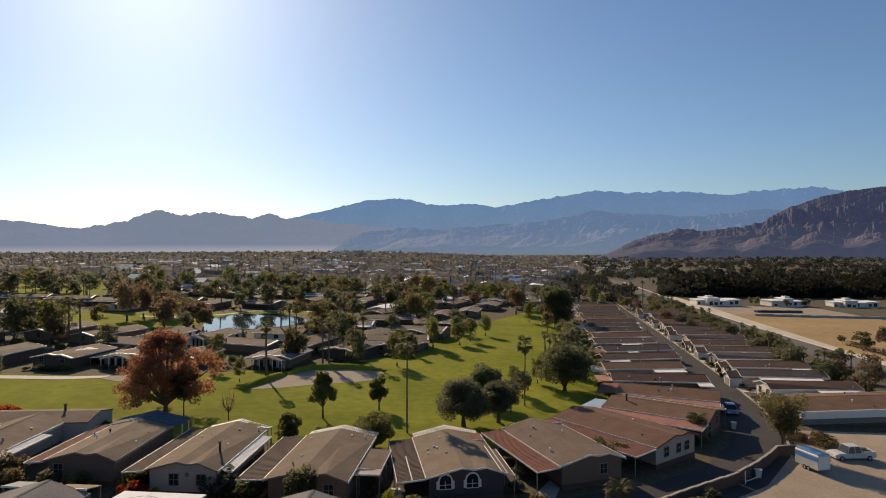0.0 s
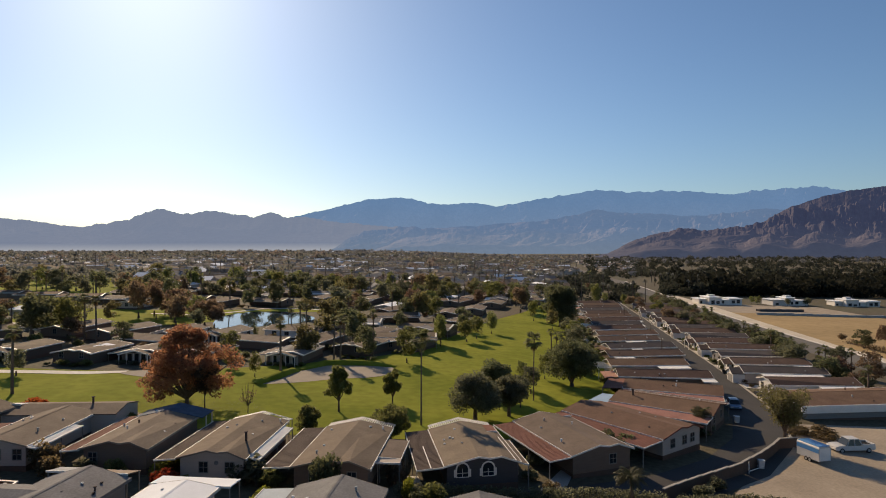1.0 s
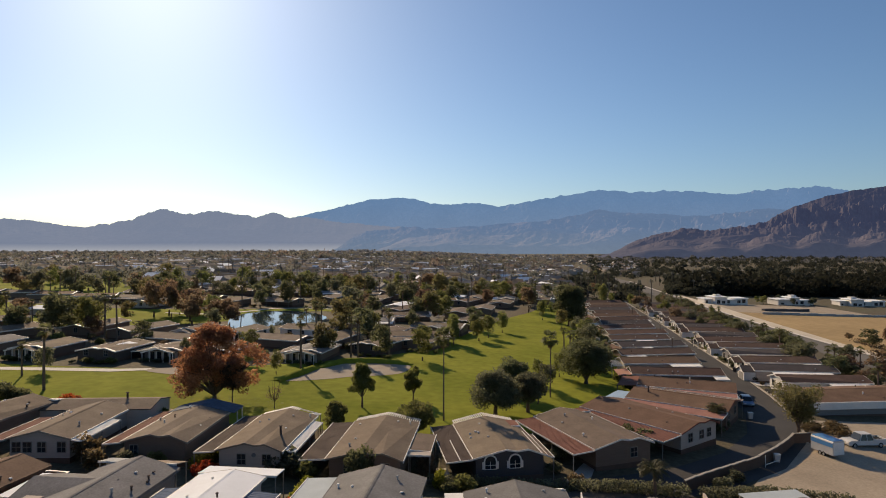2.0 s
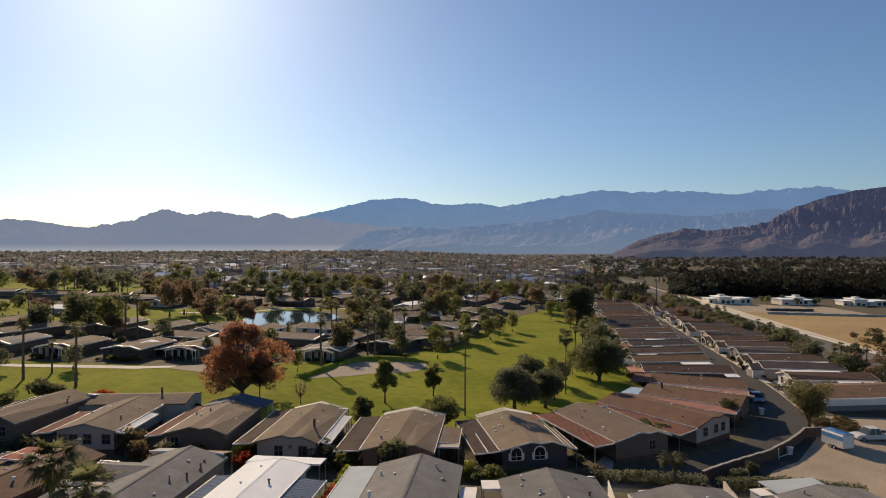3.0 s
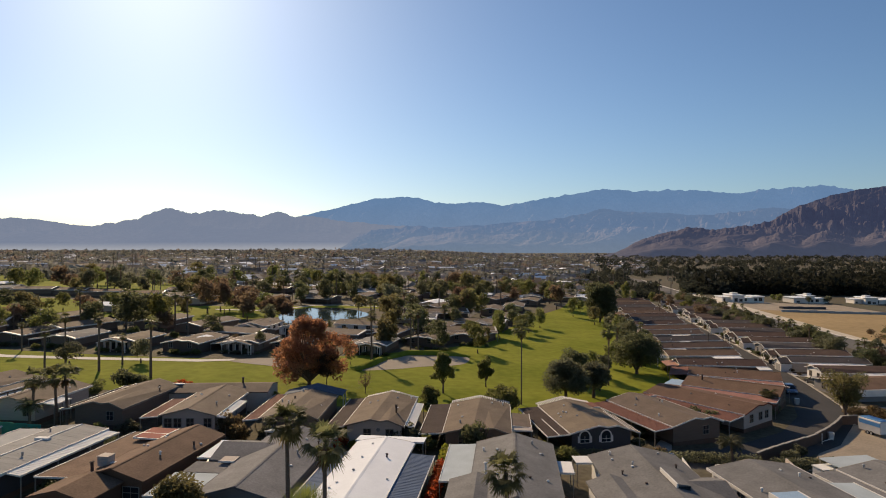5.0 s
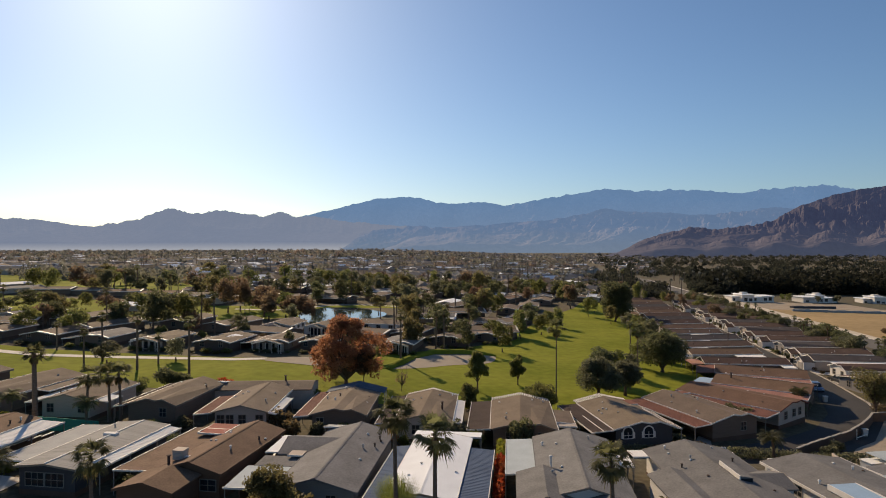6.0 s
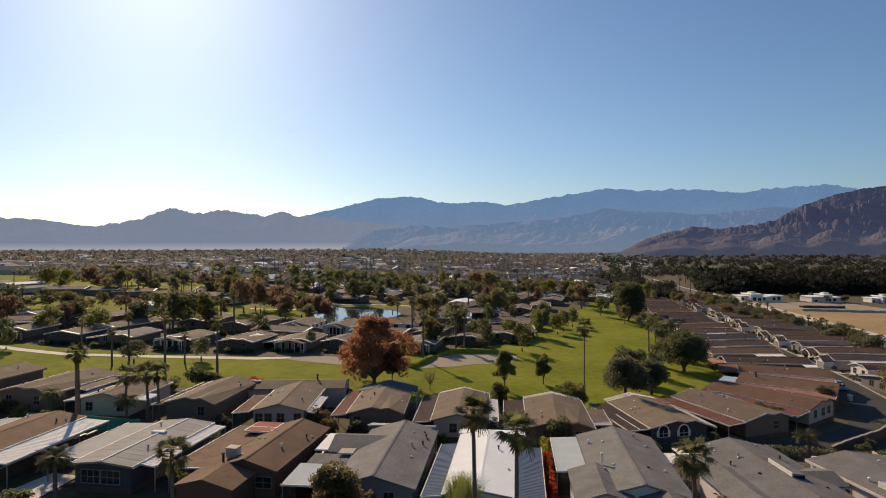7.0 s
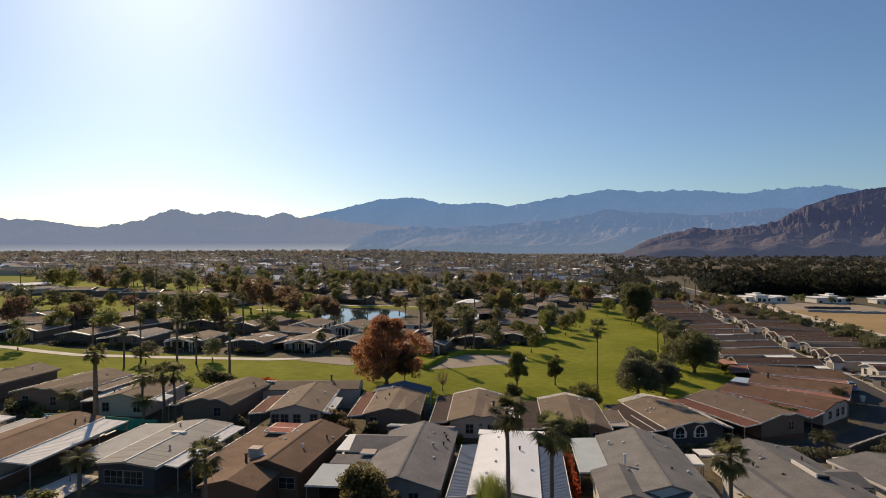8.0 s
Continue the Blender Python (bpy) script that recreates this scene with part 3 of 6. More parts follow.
    for s, specs in ((-1, left), (1, right)):
        for wd, a, b, kind in [specs] if isinstance(specs, tuple) else specs or []:
            awning(ob, "carport_roof", s * (hw + 0.075), s * (hw + wd), -hl + l * a, -hl + l * b, eave - 0.03, eave - 0.2, M[kind])
    return ob


def wing(parent, x, y0, y1, w, eave, rise, roof, wall, yaw=0, at=(0, 0), edge="roof_edge", split=0.0):
    """A gabled wing of a home, its own wall and roof, along y before it is turned."""
    box = part("wing", Mesh().along([(x - w / 2 + 0.3, -0.8), (x + w / 2 - 0.3, -0.8), (x + w / 2 - 0.3, eave + 0.05), (x, eave + rise), (x - w / 2 + 0.3, eave + 0.05)], y0 + 0.3, y1 - 0.05), M[wall], parent)
    box.matrix_basis = pose(at[0], at[1], 0, 0, 0, yaw)
    m = gable_shell(Mesh(), w, eave, rise, y0, y1, 0.13, split)
    m.v = [(a + x, b, c) for a, b, c in m.v]
    part("wing_roof", m, M[roof], box)
    f = front_profile(w, eave, rise, split, 0.1) + front_profile(w, eave, rise, split, -0.145)[::-1]
    part("wing_fascia", Mesh().along([(a + x, b) for a, b in f], y0 - 0.05, y0), M[edge], box)
    return box


def flat_cover(parent, x0, x1, y0, y1, z0, z1, mat, posts=True, border=True, name="patio_cover", ends=None):
    """A plain slab patio cover from z0 at y0 to z1 at y1, with a pale border."""
    m = Mesh().add([(x0, y0, z0), (x1, y0, z0), (x1, y1, z1), (x0, y1, z1), (x0, y0, z0 + 0.09), (x1, y0, z0 + 0.09), (x1, y1, z1 + 0.09), (x0, y1, z1 + 0.09)],
                   [(3, 2, 1, 0), (4, 5, 6, 7), (0, 1, 5, 4), (1, 2, 6, 5), (2, 3, 7, 6), (3, 0, 4, 7)])
    ob = part(name, m, M[mat], parent)
    if border:
        part("border", Mesh().box(x0 - 0.05, y0 - 0.06, z0 - 0.05, x1 + 0.05, y0, z0 + 0.13), M["trim"], ob)
    if posts:
        for px in (x0 + 0.1, x1 - 0.1):
            for py, pz in ((y0 + 0.1, z0), (y1 - 0.1, z1)):
                part("post", Mesh().box(px - 0.045, py - 0.045, -0.6, px + 0.045, py + 0.045, pz + 0.02), M["frame"], ob)
    return ob


def lattice(parent, w, y0, y1, eave, rise, x0, x1, step=0.26):
    """A slatted patio cover that follows a gable roof's end."""
    ob = part("lattice_beam", Mesh().along([(a, b) for a, b in front_profile(w, eave, rise, 0, 0.12)] + [(a, b) for a, b in front_profile(w, eave, rise, 0, -0.02)[::-1]], y1 - 0.1, y1), M["trim"], parent)
    n = int((x1 - x0) / step)
    for i in range(n + 1):
        c = x0 + (x1 - x0) * i / n
        z = roof_z(c, w, eave, rise) - 0.03
        part("slat", Mesh().box(c - 0.06, y0, z, c + 0.06, y1 + 0.1, z + 0.09), M["trim"], ob)
    return ob


def cooler(parent, x, y, z):
    c = part("rooftop_cooler", Mesh().box(x - 0.55, y - 0.5, z, x + 0.55, y + 0.5, z + 0.85).box(x - 0.6, y - 0.55, z + 0.85, x + 0.6, y + 0.55, z + 0.95), M["wall_cream"], parent)
    for i in range(5):
        part("louvre", Mesh().box(x - 0.45, y - 0.53, z + 0.12 + i * 0.13, x + 0.45, y - 0.5, z + 0.18 + i * 0.13), M["metal_grey"], c)
    part("duct", Mesh().box(x + 0.55, y - 0.2, z - 0.05, x + 1.1, y + 0.2, z + 0.3), M["metal_white"], c)
    return c


def pergola(parent, x0, x1, y0, y1, z):
    """An open white patio frame: posts, beams and rafters."""
    ob = part("pergola_beam", Mesh().box(x0, y1 - 0.12, z - 0.2, x1, y1, z), M["trim"], parent)
    for px in (x0 + 0.06, x1 - 0.06):
        part("post", Mesh().box(px - 0.06, y1 - 0.12, -0.7, px + 0.06, y1, z - 0.2), M["trim"], ob)
    n = max(2, int((x1 - x0) / 0.9))
    for i in range(n + 1):
        c = x0 + (x1 - x0) * i / n
        part("rafter", Mesh().box(c - 0.05, y0, z, c + 0.05, y1 + 0.25, z + 0.14), M["trim"], ob)
    return ob


# the row that backs on to the fairway
a1 = home(1.0, 69.8, 9.5, 8.4, 13.4, "roof_tan", "wall_dark", "tan shingle mobile home with dark walls and arched windows", left=(2.9, 0, 1, "metal_dark"), right=[(0.75, 0, 0.62, "roof_tan")], windows=(-2.2, 0.6), arched=True, seed=1, split=0.3, edge="trim")
seam(a1, -5.6, -6.7, 0.5, 2.57, 0.1), seam(a1, 3.6, -6.7, 1.6, 2.92, 0.12)
flat_cover(a1, 1.4, 3.9, 3.6, 6.2, 2.95, 2.98, "metal_rust", posts=False)
lattice(a1, 8.0, 6.8, 8.6, 2.6, 0.9, -3.9, 3.9)
a2 = home(13.6, 75.8, 20.5, 8.4, 15.0, "roof_taupe", "wall_tan", "taupe shingle mobile home with a rust-red carport roof", left=(2.8, 0, 1, "metal_rust"), windows=(1.5,), seed=2, split=0.4, edge="trim")
flat_cover(a2, -0.5, 4.1, 6.2, 7.6, 2.95, 2.95, "metal_rust", posts=False)
a3 = home(-13.2, 67.4, -4, 8.4, 14.2, "roof_tan", "wall_tan", "tan shingle mobile home beside the fairway", left=(2.9, 0.02, 1, "metal_dark"), right=[(2.5, 0.28, 0.72, "roof_taupe")], seed=3, split=0.3, windows=(-1.8, 0.2, 2.2))
flat_cover(a3, 4.3, 6.8, -4.3, -3.0, 2.35, 2.42, "wall_cream", posts=True, border=True)
lattice(a3, 8.4, 7.1, 8.9, 2.6, 0.9, -4.1, 4.1)
a4 = home(-26.0, 68.6, -3, 7.5, 14.2, "roof_tan", "wall_cream", "tan shingle mobile home with cream walls and black stovepipe", left=(2.3, 0, 1, "metal_dark"), right=[(1.15, 0.05, 0.85, "metal_white")], seed=4, split=0.3, windows=(-0.9, 1.9))
roof_vent(a4, 2.2, -3.0, 3.2, 1.1, 0.13, "metal_dark")
flat_cover(a4, 1.2, 3.8, 7.15, 8.6, 2.75, 2.5, "metal_white"), lattice(a4, 7.5, 7.1, 8.4, 2.6, 0.9, -3.7, 1.0)
part("wall_clock", Mesh().cyl(0, 0, 0, 0.05, 0.24, n=14), M["roof_dark"], a4).matrix_basis = pose(0.5, -6.8, 2.2, 90)
a5 = home(-37.3, 69.7, -1, 7.5, 13.4, "roof_taupe", "wall_tan", "taupe shingle mobile home with a blue tarpaulin on its rear roof", left=(2.0, 0, 1, "metal_rust"), seed=5, split=0.3, windows=(-2.4,))
tarp = gable_shell(Mesh(), 8.8, 2.62, 1.0, 5.6, 9.2, 0.05, 0)
part("tarpaulin", tarp, M["tarp"], a5, "blue tarpaulin cover")
for px, py in ((-4.2, 9.0), (4.2, 9.0), (-4.2, 7.2), (4.2, 7.2)):
    part("post", Mesh().box(px - 0.06, py - 0.06, -0.6, px + 0.06, py + 0.06, 2.68), M["trim"], a5)
a6 = home(-50.0, 69.0, 1, 7.3, 13.4, "roof_taupe", "wall_cream", "brown shingle mobile home with a red carport roof", left=(2.3, 0, 0.7, "metal_rust"), right=[(1.1, 0.0, 0.62, "metal_white")], seed=6, windows=(-2.6, -1.4, 0.2, 2.4))
wing(a6, 0, -7.4, 7.4, 6.4, 2.62, 0.62, "roof_taupe", "wall_cream", yaw=-88, at=(-1.0, 8.6)), roof_vent(a6, 1.8, 9.0, 3.2, 0.9, 0.14, "metal_dark")
a7 = home(-61.6, 70.6, -6, 7.3, 13.6, "roof_tan", "wall_tan", "tan shingle mobile home in palm shade", left=(1.5, 0, 1, "metal_dark"), seed=7, split=0.3, windows=(1.6,))
flat_cover(a7, 1.0, 4.0, 6.4, 7.8, 2.9, 2.7, "metal_white")
a8 = home(-73.4, 69.4, -4, 7.4, 11.0, "roof_taupe", "wall_cream", "small taupe mobile home with cream walls among palms", left=(1.8, 0, 0.8, "metal_white"), right=[(1.6, 0.1, 0.4, "roof_white")], seed=8)
a9 = home(-85.0, 72.2, -9, 9.0, 13.6, "roof_tan", "wall_tan", "tan shingle mobile home with a dark carport", right=[(2.2, 0.3, 1, "roof_tan")], seed=9, split=0.3)
home(-97.5, 73.6, -9, 8.4, 14.0, "roof_tan", "wall_tan", "tan shingle mobile home beside a clipped hedge", left=(2.0, 0, 1, "metal_dark"), seed=10)
home(-110.5, 74.0, -8, 8.0, 13.0, "roof_taupe", "wall_cream", "brown shingle mobile home with a white carport roof", right=(2.0, 0, 1, "metal_white"), seed=11)
# the nearest row
b1 = home(-74.6, 47.8, -6, 7.0, 14.6, "roof_brown", "wall_cream", "brown shingle mobile home with a white ribbed carport roof", right=(3.1, 0, 0.98, "metal_white"), left=(2.6, 0.15, 0.95, "metal_grey"), size=1.000, seed=21, rise=0.6)
b2 = home(-58.4, 46.0, -8, 6.6, 14.6, "metal_roof", "wall_dark", "mobile home with a pale grey ribbed metal roof", left=(4.0, 0.12, 0.95, "metal_grey"), right=[(1.5, 0.08, 0.98, "metal_white")], size=0.970, seed=22, rise=0.35, vents=2, windows=(), flat=True)
seam(b2, 0, -7.2, 7.2, 3.1, 0.2, "metal_white")
for i in range(13):
    for s in (-1, 1):
        part("standing_seam", Mesh().add([(s * 0.1, -6.9 + i * 1.15, 3.07), (s * 3.28, -6.9 + i * 1.15, 2.74), (s * 3.28, -6.84 + i * 1.15, 2.74), (s * 0.1, -6.84 + i * 1.15, 3.07), (s * 0.1, -6.9 + i * 1.15, 3.085), (s * 3.28, -6.9 + i * 1.15, 2.755), (s * 3.28, -6.84 + i * 1.15, 2.755), (s * 0.1, -6.84 + i * 1.15, 3.085)],
             [(3, 2, 1, 0), (4, 5, 6, 7), (0, 1, 5, 4), (1, 2, 6, 5), (2, 3, 7, 6), (3, 0, 4, 7)]), M["metal_roof"], b2)
window(b2, -1.3, -6.95, 0.9, 1.9, 1.2, panes=3), window(b2, 0.8, -6.95, 0.9, 1.9, 1.2, panes=3)
part("roof_hatch", Mesh().box(-0.9, 1.6, 2.95, 0.6, 2.2, 3.22), M["metal_white"], b2)
b3 = home(-44.9, 44.8, -9, 6.8, 14.2, "roof_brown", "wall_brown", "wide brown shingle mobile home with rooftop cooler", left=(4.6, 0, 1, "roof_brown"), size=0.932, seed=23, rise=0.95, vents=8, edge="wall_brown", trim="wall_brown", windows=())
wing(b3, -1.6, -11.6, -7.0, 6.0, 2.45, 0.75, "roof_brown", "wall_brown", edge="wall_brown"), cooler(b3, -2.4, -4.6, 3.0), roof_vent(b3, -2.6, -6.2, 2.8, 1.0, 0.13, "metal_dark")
red = flat_cover(b3, -5.6, -2.4, 3.6, 7.0, 2.88, 3.0, "panel_red", posts=False)
part("border", Mesh().box(-5.7, 3.6, 2.8, -5.6, 7.0, 3.05), M["trim"], red), part("border", Mesh().box(-2.4, 3.6, 2.8, -2.3, 7.0, 3.1), M["trim"], red), part("border", Mesh().box(-5.6, 5.2, 2.97, -2.4, 5.3, 3.03), M["trim"], red)
window(b3, 1.9, -6.75, 1.0, 1.6, 1.0)
b4 = home(-33.1, 42.5, -5, 8.0, 18.0, "roof_dark", "wall_grey", "grey shingle mobile home with pale patio roofs", size=0.909, seed=24, rise=1.05, vents=9, edge="roof_dark", windows=(1.5,), trim="roof_dark")
wing(b4, 0, -8.2, 0, 6.4, 2.55, 0.85, "roof_dark", "wall_grey", yaw=-90, at=(1.2, 3.6), edge="roof_dark")
flat_cover(b4, -8.6, -6.9, 1.0, 6.6, 2.55, 2.6, "roof_white"), flat_cover(b4, -8.3, -4.0, -2.6, 0.2, 2.4, 2.45, "roof_dark", border=False), flat_cover(b4, -8.9, -4.2, -8.2, -2.8, 2.3, 2.42, "metal_pale"), flat_cover(b4, -5.6, -4.0, -0.4, 1.0, 2.75, 2.8, "wall_cream", posts=False)
flat_cover(b4, 0.2, 3.6, 9.05, 11.2, 3.0, 2.55, "wall_tan"), flat_cover(b4, -4.6, -0.2, 9.05, 11.0, 3.0, 2.7, "metal_grey")
b5 = home(-24.2, 40.8, -6, 6.6, 18.0, "roof_white", "wall_white", "mobile home with bright white roof and blue side awnings", left=(1.9, 0, 0.82, "metal_blue"), right=[(2.7, 0, 0.82, "metal_blue")], size=0.895, seed=25, rise=0.5, vents=7)
flat_cover(b5, -3.6, 4.3, 9.0, 11.2, 2.7, 2.6, "roof_white")
b6 = home(-11.0, 40.7, -5, 8.6, 18.0, "roof_grey", "wall_white", "grey shingle mobile home with a pale blue awning", left=(3.1, 0.36, 0.98, "metal_pale"), size=0.883, seed=26, rise=1.1, vents=9, trim="roof_grey")
wing(b6, -3.7, -10.5, -2.6, 5.4, 2.6, 0.8, "roof_grey", "wall_white"), wing(b6, 1.9, -11.2, -8.2, 5.0, 2.5, 0.75, "roof_grey", "wall_white"), flat_cover(b6, 4.5, 6.0, 1.5, 4.8, 2.2, 2.2, "metal_white"), roof_vent(b6, -2.9, -2.2, 3.3, 0.9, 0.12, "wall_white")
b7 = home(1.1, 39.1, 2, 9.6, 17.0, "roof_grey", "wall_white", "wide pale grey shingle mobile home with a raised skylight", size=0.880, seed=27, rise=1.05, vents=10, trim="roof_grey")
wing(b7, -4.6, -10.0, 1.0, 4.6, 2.6, 0.7, "roof_grey", "wall_white"), wing(b7, 0, -7.8, 0, 5.0, 2.5, 0.6, "roof_grey", "wall_white", yaw=90, at=(-1.5, -0.5))
sky_box = part("skylight", Mesh().along([(0.5, 3.3), (1.7, 3.05), (1.7, 3.85), (0.5, 4.0)], -3.4, 0.6), M["roof_grey"], b7)
part("pane", Mesh().box(0.55, -3.43, 3.45, 1.65, -3.4, 3.8), M["glass"], sky_box), part("border", Mesh().box(0.35, -3.5, 3.3, 0.48, 0.7, 4.06), M["trim"], sky_box)
flat_cover(b7, -6.6, -2.0, 6.2, 8.4, 2.6, 2.6, "metal_white"), flat_cover(b7, 1.0, 4.8, 8.55, 9.8, 2.75, 2.4, "metal_white", posts=True)
b8 = home(12.3, 39.5, 8, 9.6, 12.6, "roof_grey", "wall_white", "grey roofed mobile home with cream walls", right=[(3.2, 0.05, 0.6, "metal_pale")], size=0.880, seed=28, rise=0.7, vents=4)
flat_cover(b8, -3.4, 3.4, 6.3, 7.2, 2.6, 2.6, "wall_white")
for k in range(2):
    window(b8, -4.45, 4.2 - 3.4 * k, 1.3, 1.1, 0.9, -90)
patio = flat_cover(b8, -3.7, -0.9, -6.4, -2.4, 3.28, 3.36, "metal_sky", posts=False)
part("border", Mesh().box(-3.8, -6.4, 3.0, -3.7, -2.4, 3.5), M["trim"], patio), part("border", Mesh().box(-0.9, -6.4, 3.2, -0.8, -2.4, 3.5), M["trim"], patio)
part("red_wall", Mesh().box(-4.2, -6.05, -0.6, 4.2, -5.97, 2.5), M["panel_red"], b8, "red painted end wall")
b9 = home(25.2, 41.2, 10, 9.6, 12.0, "roof_grey", "wall_white", "pale grey roofed mobile home beside the yard wall", left=(2.8, 0, 1, "roof_dark"), size=0.880, seed=29, rise=0.7)
flat_cover(b9, -4.2, 2.0, 6.1, 9.2, 2.7, 2.75, "metal_pale")
home(37.5, 42.5, 10, 9.0, 12.0, "roof_tan", "wall_cream", "tan roofed mobile home beside the storage yard", size=0.880, seed=30)
home(-88.5, 48.0, -6, 8.0, 15.0, "roof_grey", "wall_white", "grey mobile home with white walls", right=(2.6, 0, 1, "metal_white"), size=1.000, seed=31)
home(-102.0, 49.0, -6, 8.0, 15.0, "roof_tan", "wall_cream", "tan mobile home among hedges", size=1.000, seed=32)
# homes at the street's bend
c1 = home(23.6, 84.2, 37, 9.0, 17.0, "roof_brown", "wall_cream", "brown shingle mobile home with a pale windowed end wall", left=(4.0, 0, 1, "metal_rust"), seed=61, split=0.3, windows=(-2.0, 0.6, 2.4), edge="roof_rust")
c2 = home(32.6, 94.6, 54, 8.8, 15.5, "roof_brown", "wall_tan", "brown shingle mobile home with pink side panels", left=(3.4, 0, 1, "roof_pink"), right=(2.0, 0, 1, "roof_brown"), seed=62, edge="roof_rust")
seam(c2, 0.6, -7.6, 6.0, 3.4, 0.12), roof_vent(c2, -1.2, 5.0, 3.3, 1.0, 0.14, "metal_dark")
flat_cover(c2, -5.5, 0.5, 7.8, 10.8, 2.5, 2.45, "metal_sky")
c3 = home(37.6, 106.0, 68, 8.4, 16.0, "roof_brown", "wall_tan", "brown shingle mobile home with a pink tiled carport roof", left=(2.6, 0, 1, "roof_pink"), seed=63, edge="roof_rust")
flat_cover(c3, -4.6, 3.8, 8.1, 11.5, 2.75, 2.5, "metal_rust")


def street_x(y):
    return 51.5 + (y - 112) * 0.163


STRIPS = ((0.0, 0.14), (0.04, 0.42), (0.7, 0.95), (0.55, 0.7), (0.28, 0.6), (0.1, 0.3), (0.62, 0.9))
for i in range(15):
    y = 117.5 + i * 11.9
    x = street_x(y) - 13.2 + (0.5, -0.9, 0.2, 1.1, -0.4)[i % 5]
    roof = ("roof_umber", "roof_brown", "roof_umber", "roof_slate")[i % 4]
    l = (17.5, 16.6, 18.0)[i % 3]
    h = home(x, y, (84, 92, 97)[min(i, 2)] + (1.5, -2, 0.5)[i % 3] * (i > 2), 6.3, l, roof, ("wall_tan", "wall_cream")[i % 2], "brown shingle mobile home end-on to the street", seed=80 + i,
             left=[(2.3, *STRIPS[i % 7], "metal_white")], vents=5, edge="trim", strip=0.0)
    if i % 3 == 0:
        flat_cover(h, -3.4, 2.5, l / 2 + 0.1, l / 2 + 2.6, 2.6, 2.4, ("roof_pink", "roof_brown")[i % 2])
    elif i % 3 == 1:
        pergola(h, -4.6, 1.8, l / 2 + 0.1, l / 2 + 3.0, 2.5)
for i in range(17):
    y = 116 + i * 10.6
    x = street_x(y) + 14.2
    roof = ("roof_umber", "roof_slate", "roof_umber", "roof_slate", "roof_umber")[i % 5]
    w = (6.8, 6.4, 7.0)[i % 3]
    h = home(x + (0.8, -0.5, 0.3, 0)[i % 4], y, -95 + (2, -3, 0)[i % 3], w, 16.5, roof, ("wall_white", "wall_cream", "wall_white", "wall_grey", "wall_white")[i % 5], "brown shingle mobile home with a pale gable end on the street", seed=120 + i,
             right=[(1.7, *((0.5, 0.94), (0.2, 0.9), (0.75, 1.0), (0.0, 0.0))[i % 4], "metal_white")] if i % 4 != 3 else None, windows=(-1.5, 1.5), vents=4, edge="trim", split=0.3 if i % 3 == 0 else 0)
    if i % 3 == 1:
        garage = wing(h, 0.9, -10.6, -7.9, 4.4, 2.3, 0.9, roof, "wall_white", edge="trim")
        part("garage_door", Mesh().box(-0.5, -10.36, -0.1, 2.3, -10.31, 2.0), M["wall_grey"], garage)
    elif i % 3 == 2:
        porch(h, 4.4, -8.25, 2.35, 0.8, roof)
long_home = home(68.8, 105.0, -84, 11.0, 28.0, "roof_brown", "wall_grey", "long brown roofed home with a pale eave beside the yard", seed=150, windows=(-2.5, 0, 2.5), edge="trim")
part("eave_board", Mesh().box(5.55, -14.0, 1.55, 5.75, 14.0, 2.72), M["trim"], long_home)
# homes across the fairway
rowD = [(-74.8, 124.0, -8, 8.8, 15), (-63.2, 127.0, -6, 8.8, 14), (-53.0, 128.5, -14, 7.8, 13), (-35.0, 131.5, -10, 8.4, 14), (-22.5, 143.5, -24, 8.4, 14), (-11.5, 151.5, -26, 8.2, 14),
        (-88.5, 123.0, -6, 8.4, 14), (-101.5, 123.0, -5, 8.4, 14), (-114, 124.0, -4, 8.4, 14), (-127.5, 125.5, 0, 8.4, 14), (-141, 127, 0, 8.4, 14), (-8, 178, -24, 8, 14), (0, 196, -20, 8, 14), (-22, 164, -20, 8, 14)]
for i, (x, y, yaw, w, l) in enumerate(rowD):
    h = home(x, y - 1, yaw, w, l - 2, ("roof_tan", "roof_taupe", "roof_tan", "roof_grey")[i % 4], ("wall_umber", "wall_tan")[i % 2], "tan shingle mobile home with pale fascia across the fairway", seed=200 + i,
             left=(2.4, 0, 1, "roof_taupe") if i % 2 else None, vents=2, split=0.3 if i % 3 < 2 else 0, edge="trim", eave=2.0, rise=0.72, strip=0.5)
    if i in (1, 3, 6, 9):
        front_porch(h, w * 0.8, -(l - 2) / 2, 1.95, 0.8, "roof_tan")
    if i == 0:
        for k in range(2):
            y0, y1 = -1.5 + k * 2.2, 0.4 + k * 2.2
            part("roof_panel", Mesh().add([(1.0, y0, 2.6), (3.0, y0, 2.28), (3.0, y1, 2.28), (1.0, y1, 2.6), (1.0, y0, 2.76), (3.0, y0, 2.42), (3.0, y1, 2.42), (1.0, y1, 2.76)],
                 [(3, 2, 1, 0), (4, 5, 6, 7), (0, 1, 5, 4), (1, 2, 6, 5), (2, 3, 7, 6), (3, 0, 4, 7)]), M["roof_white"], h, "bright white skylight panel")

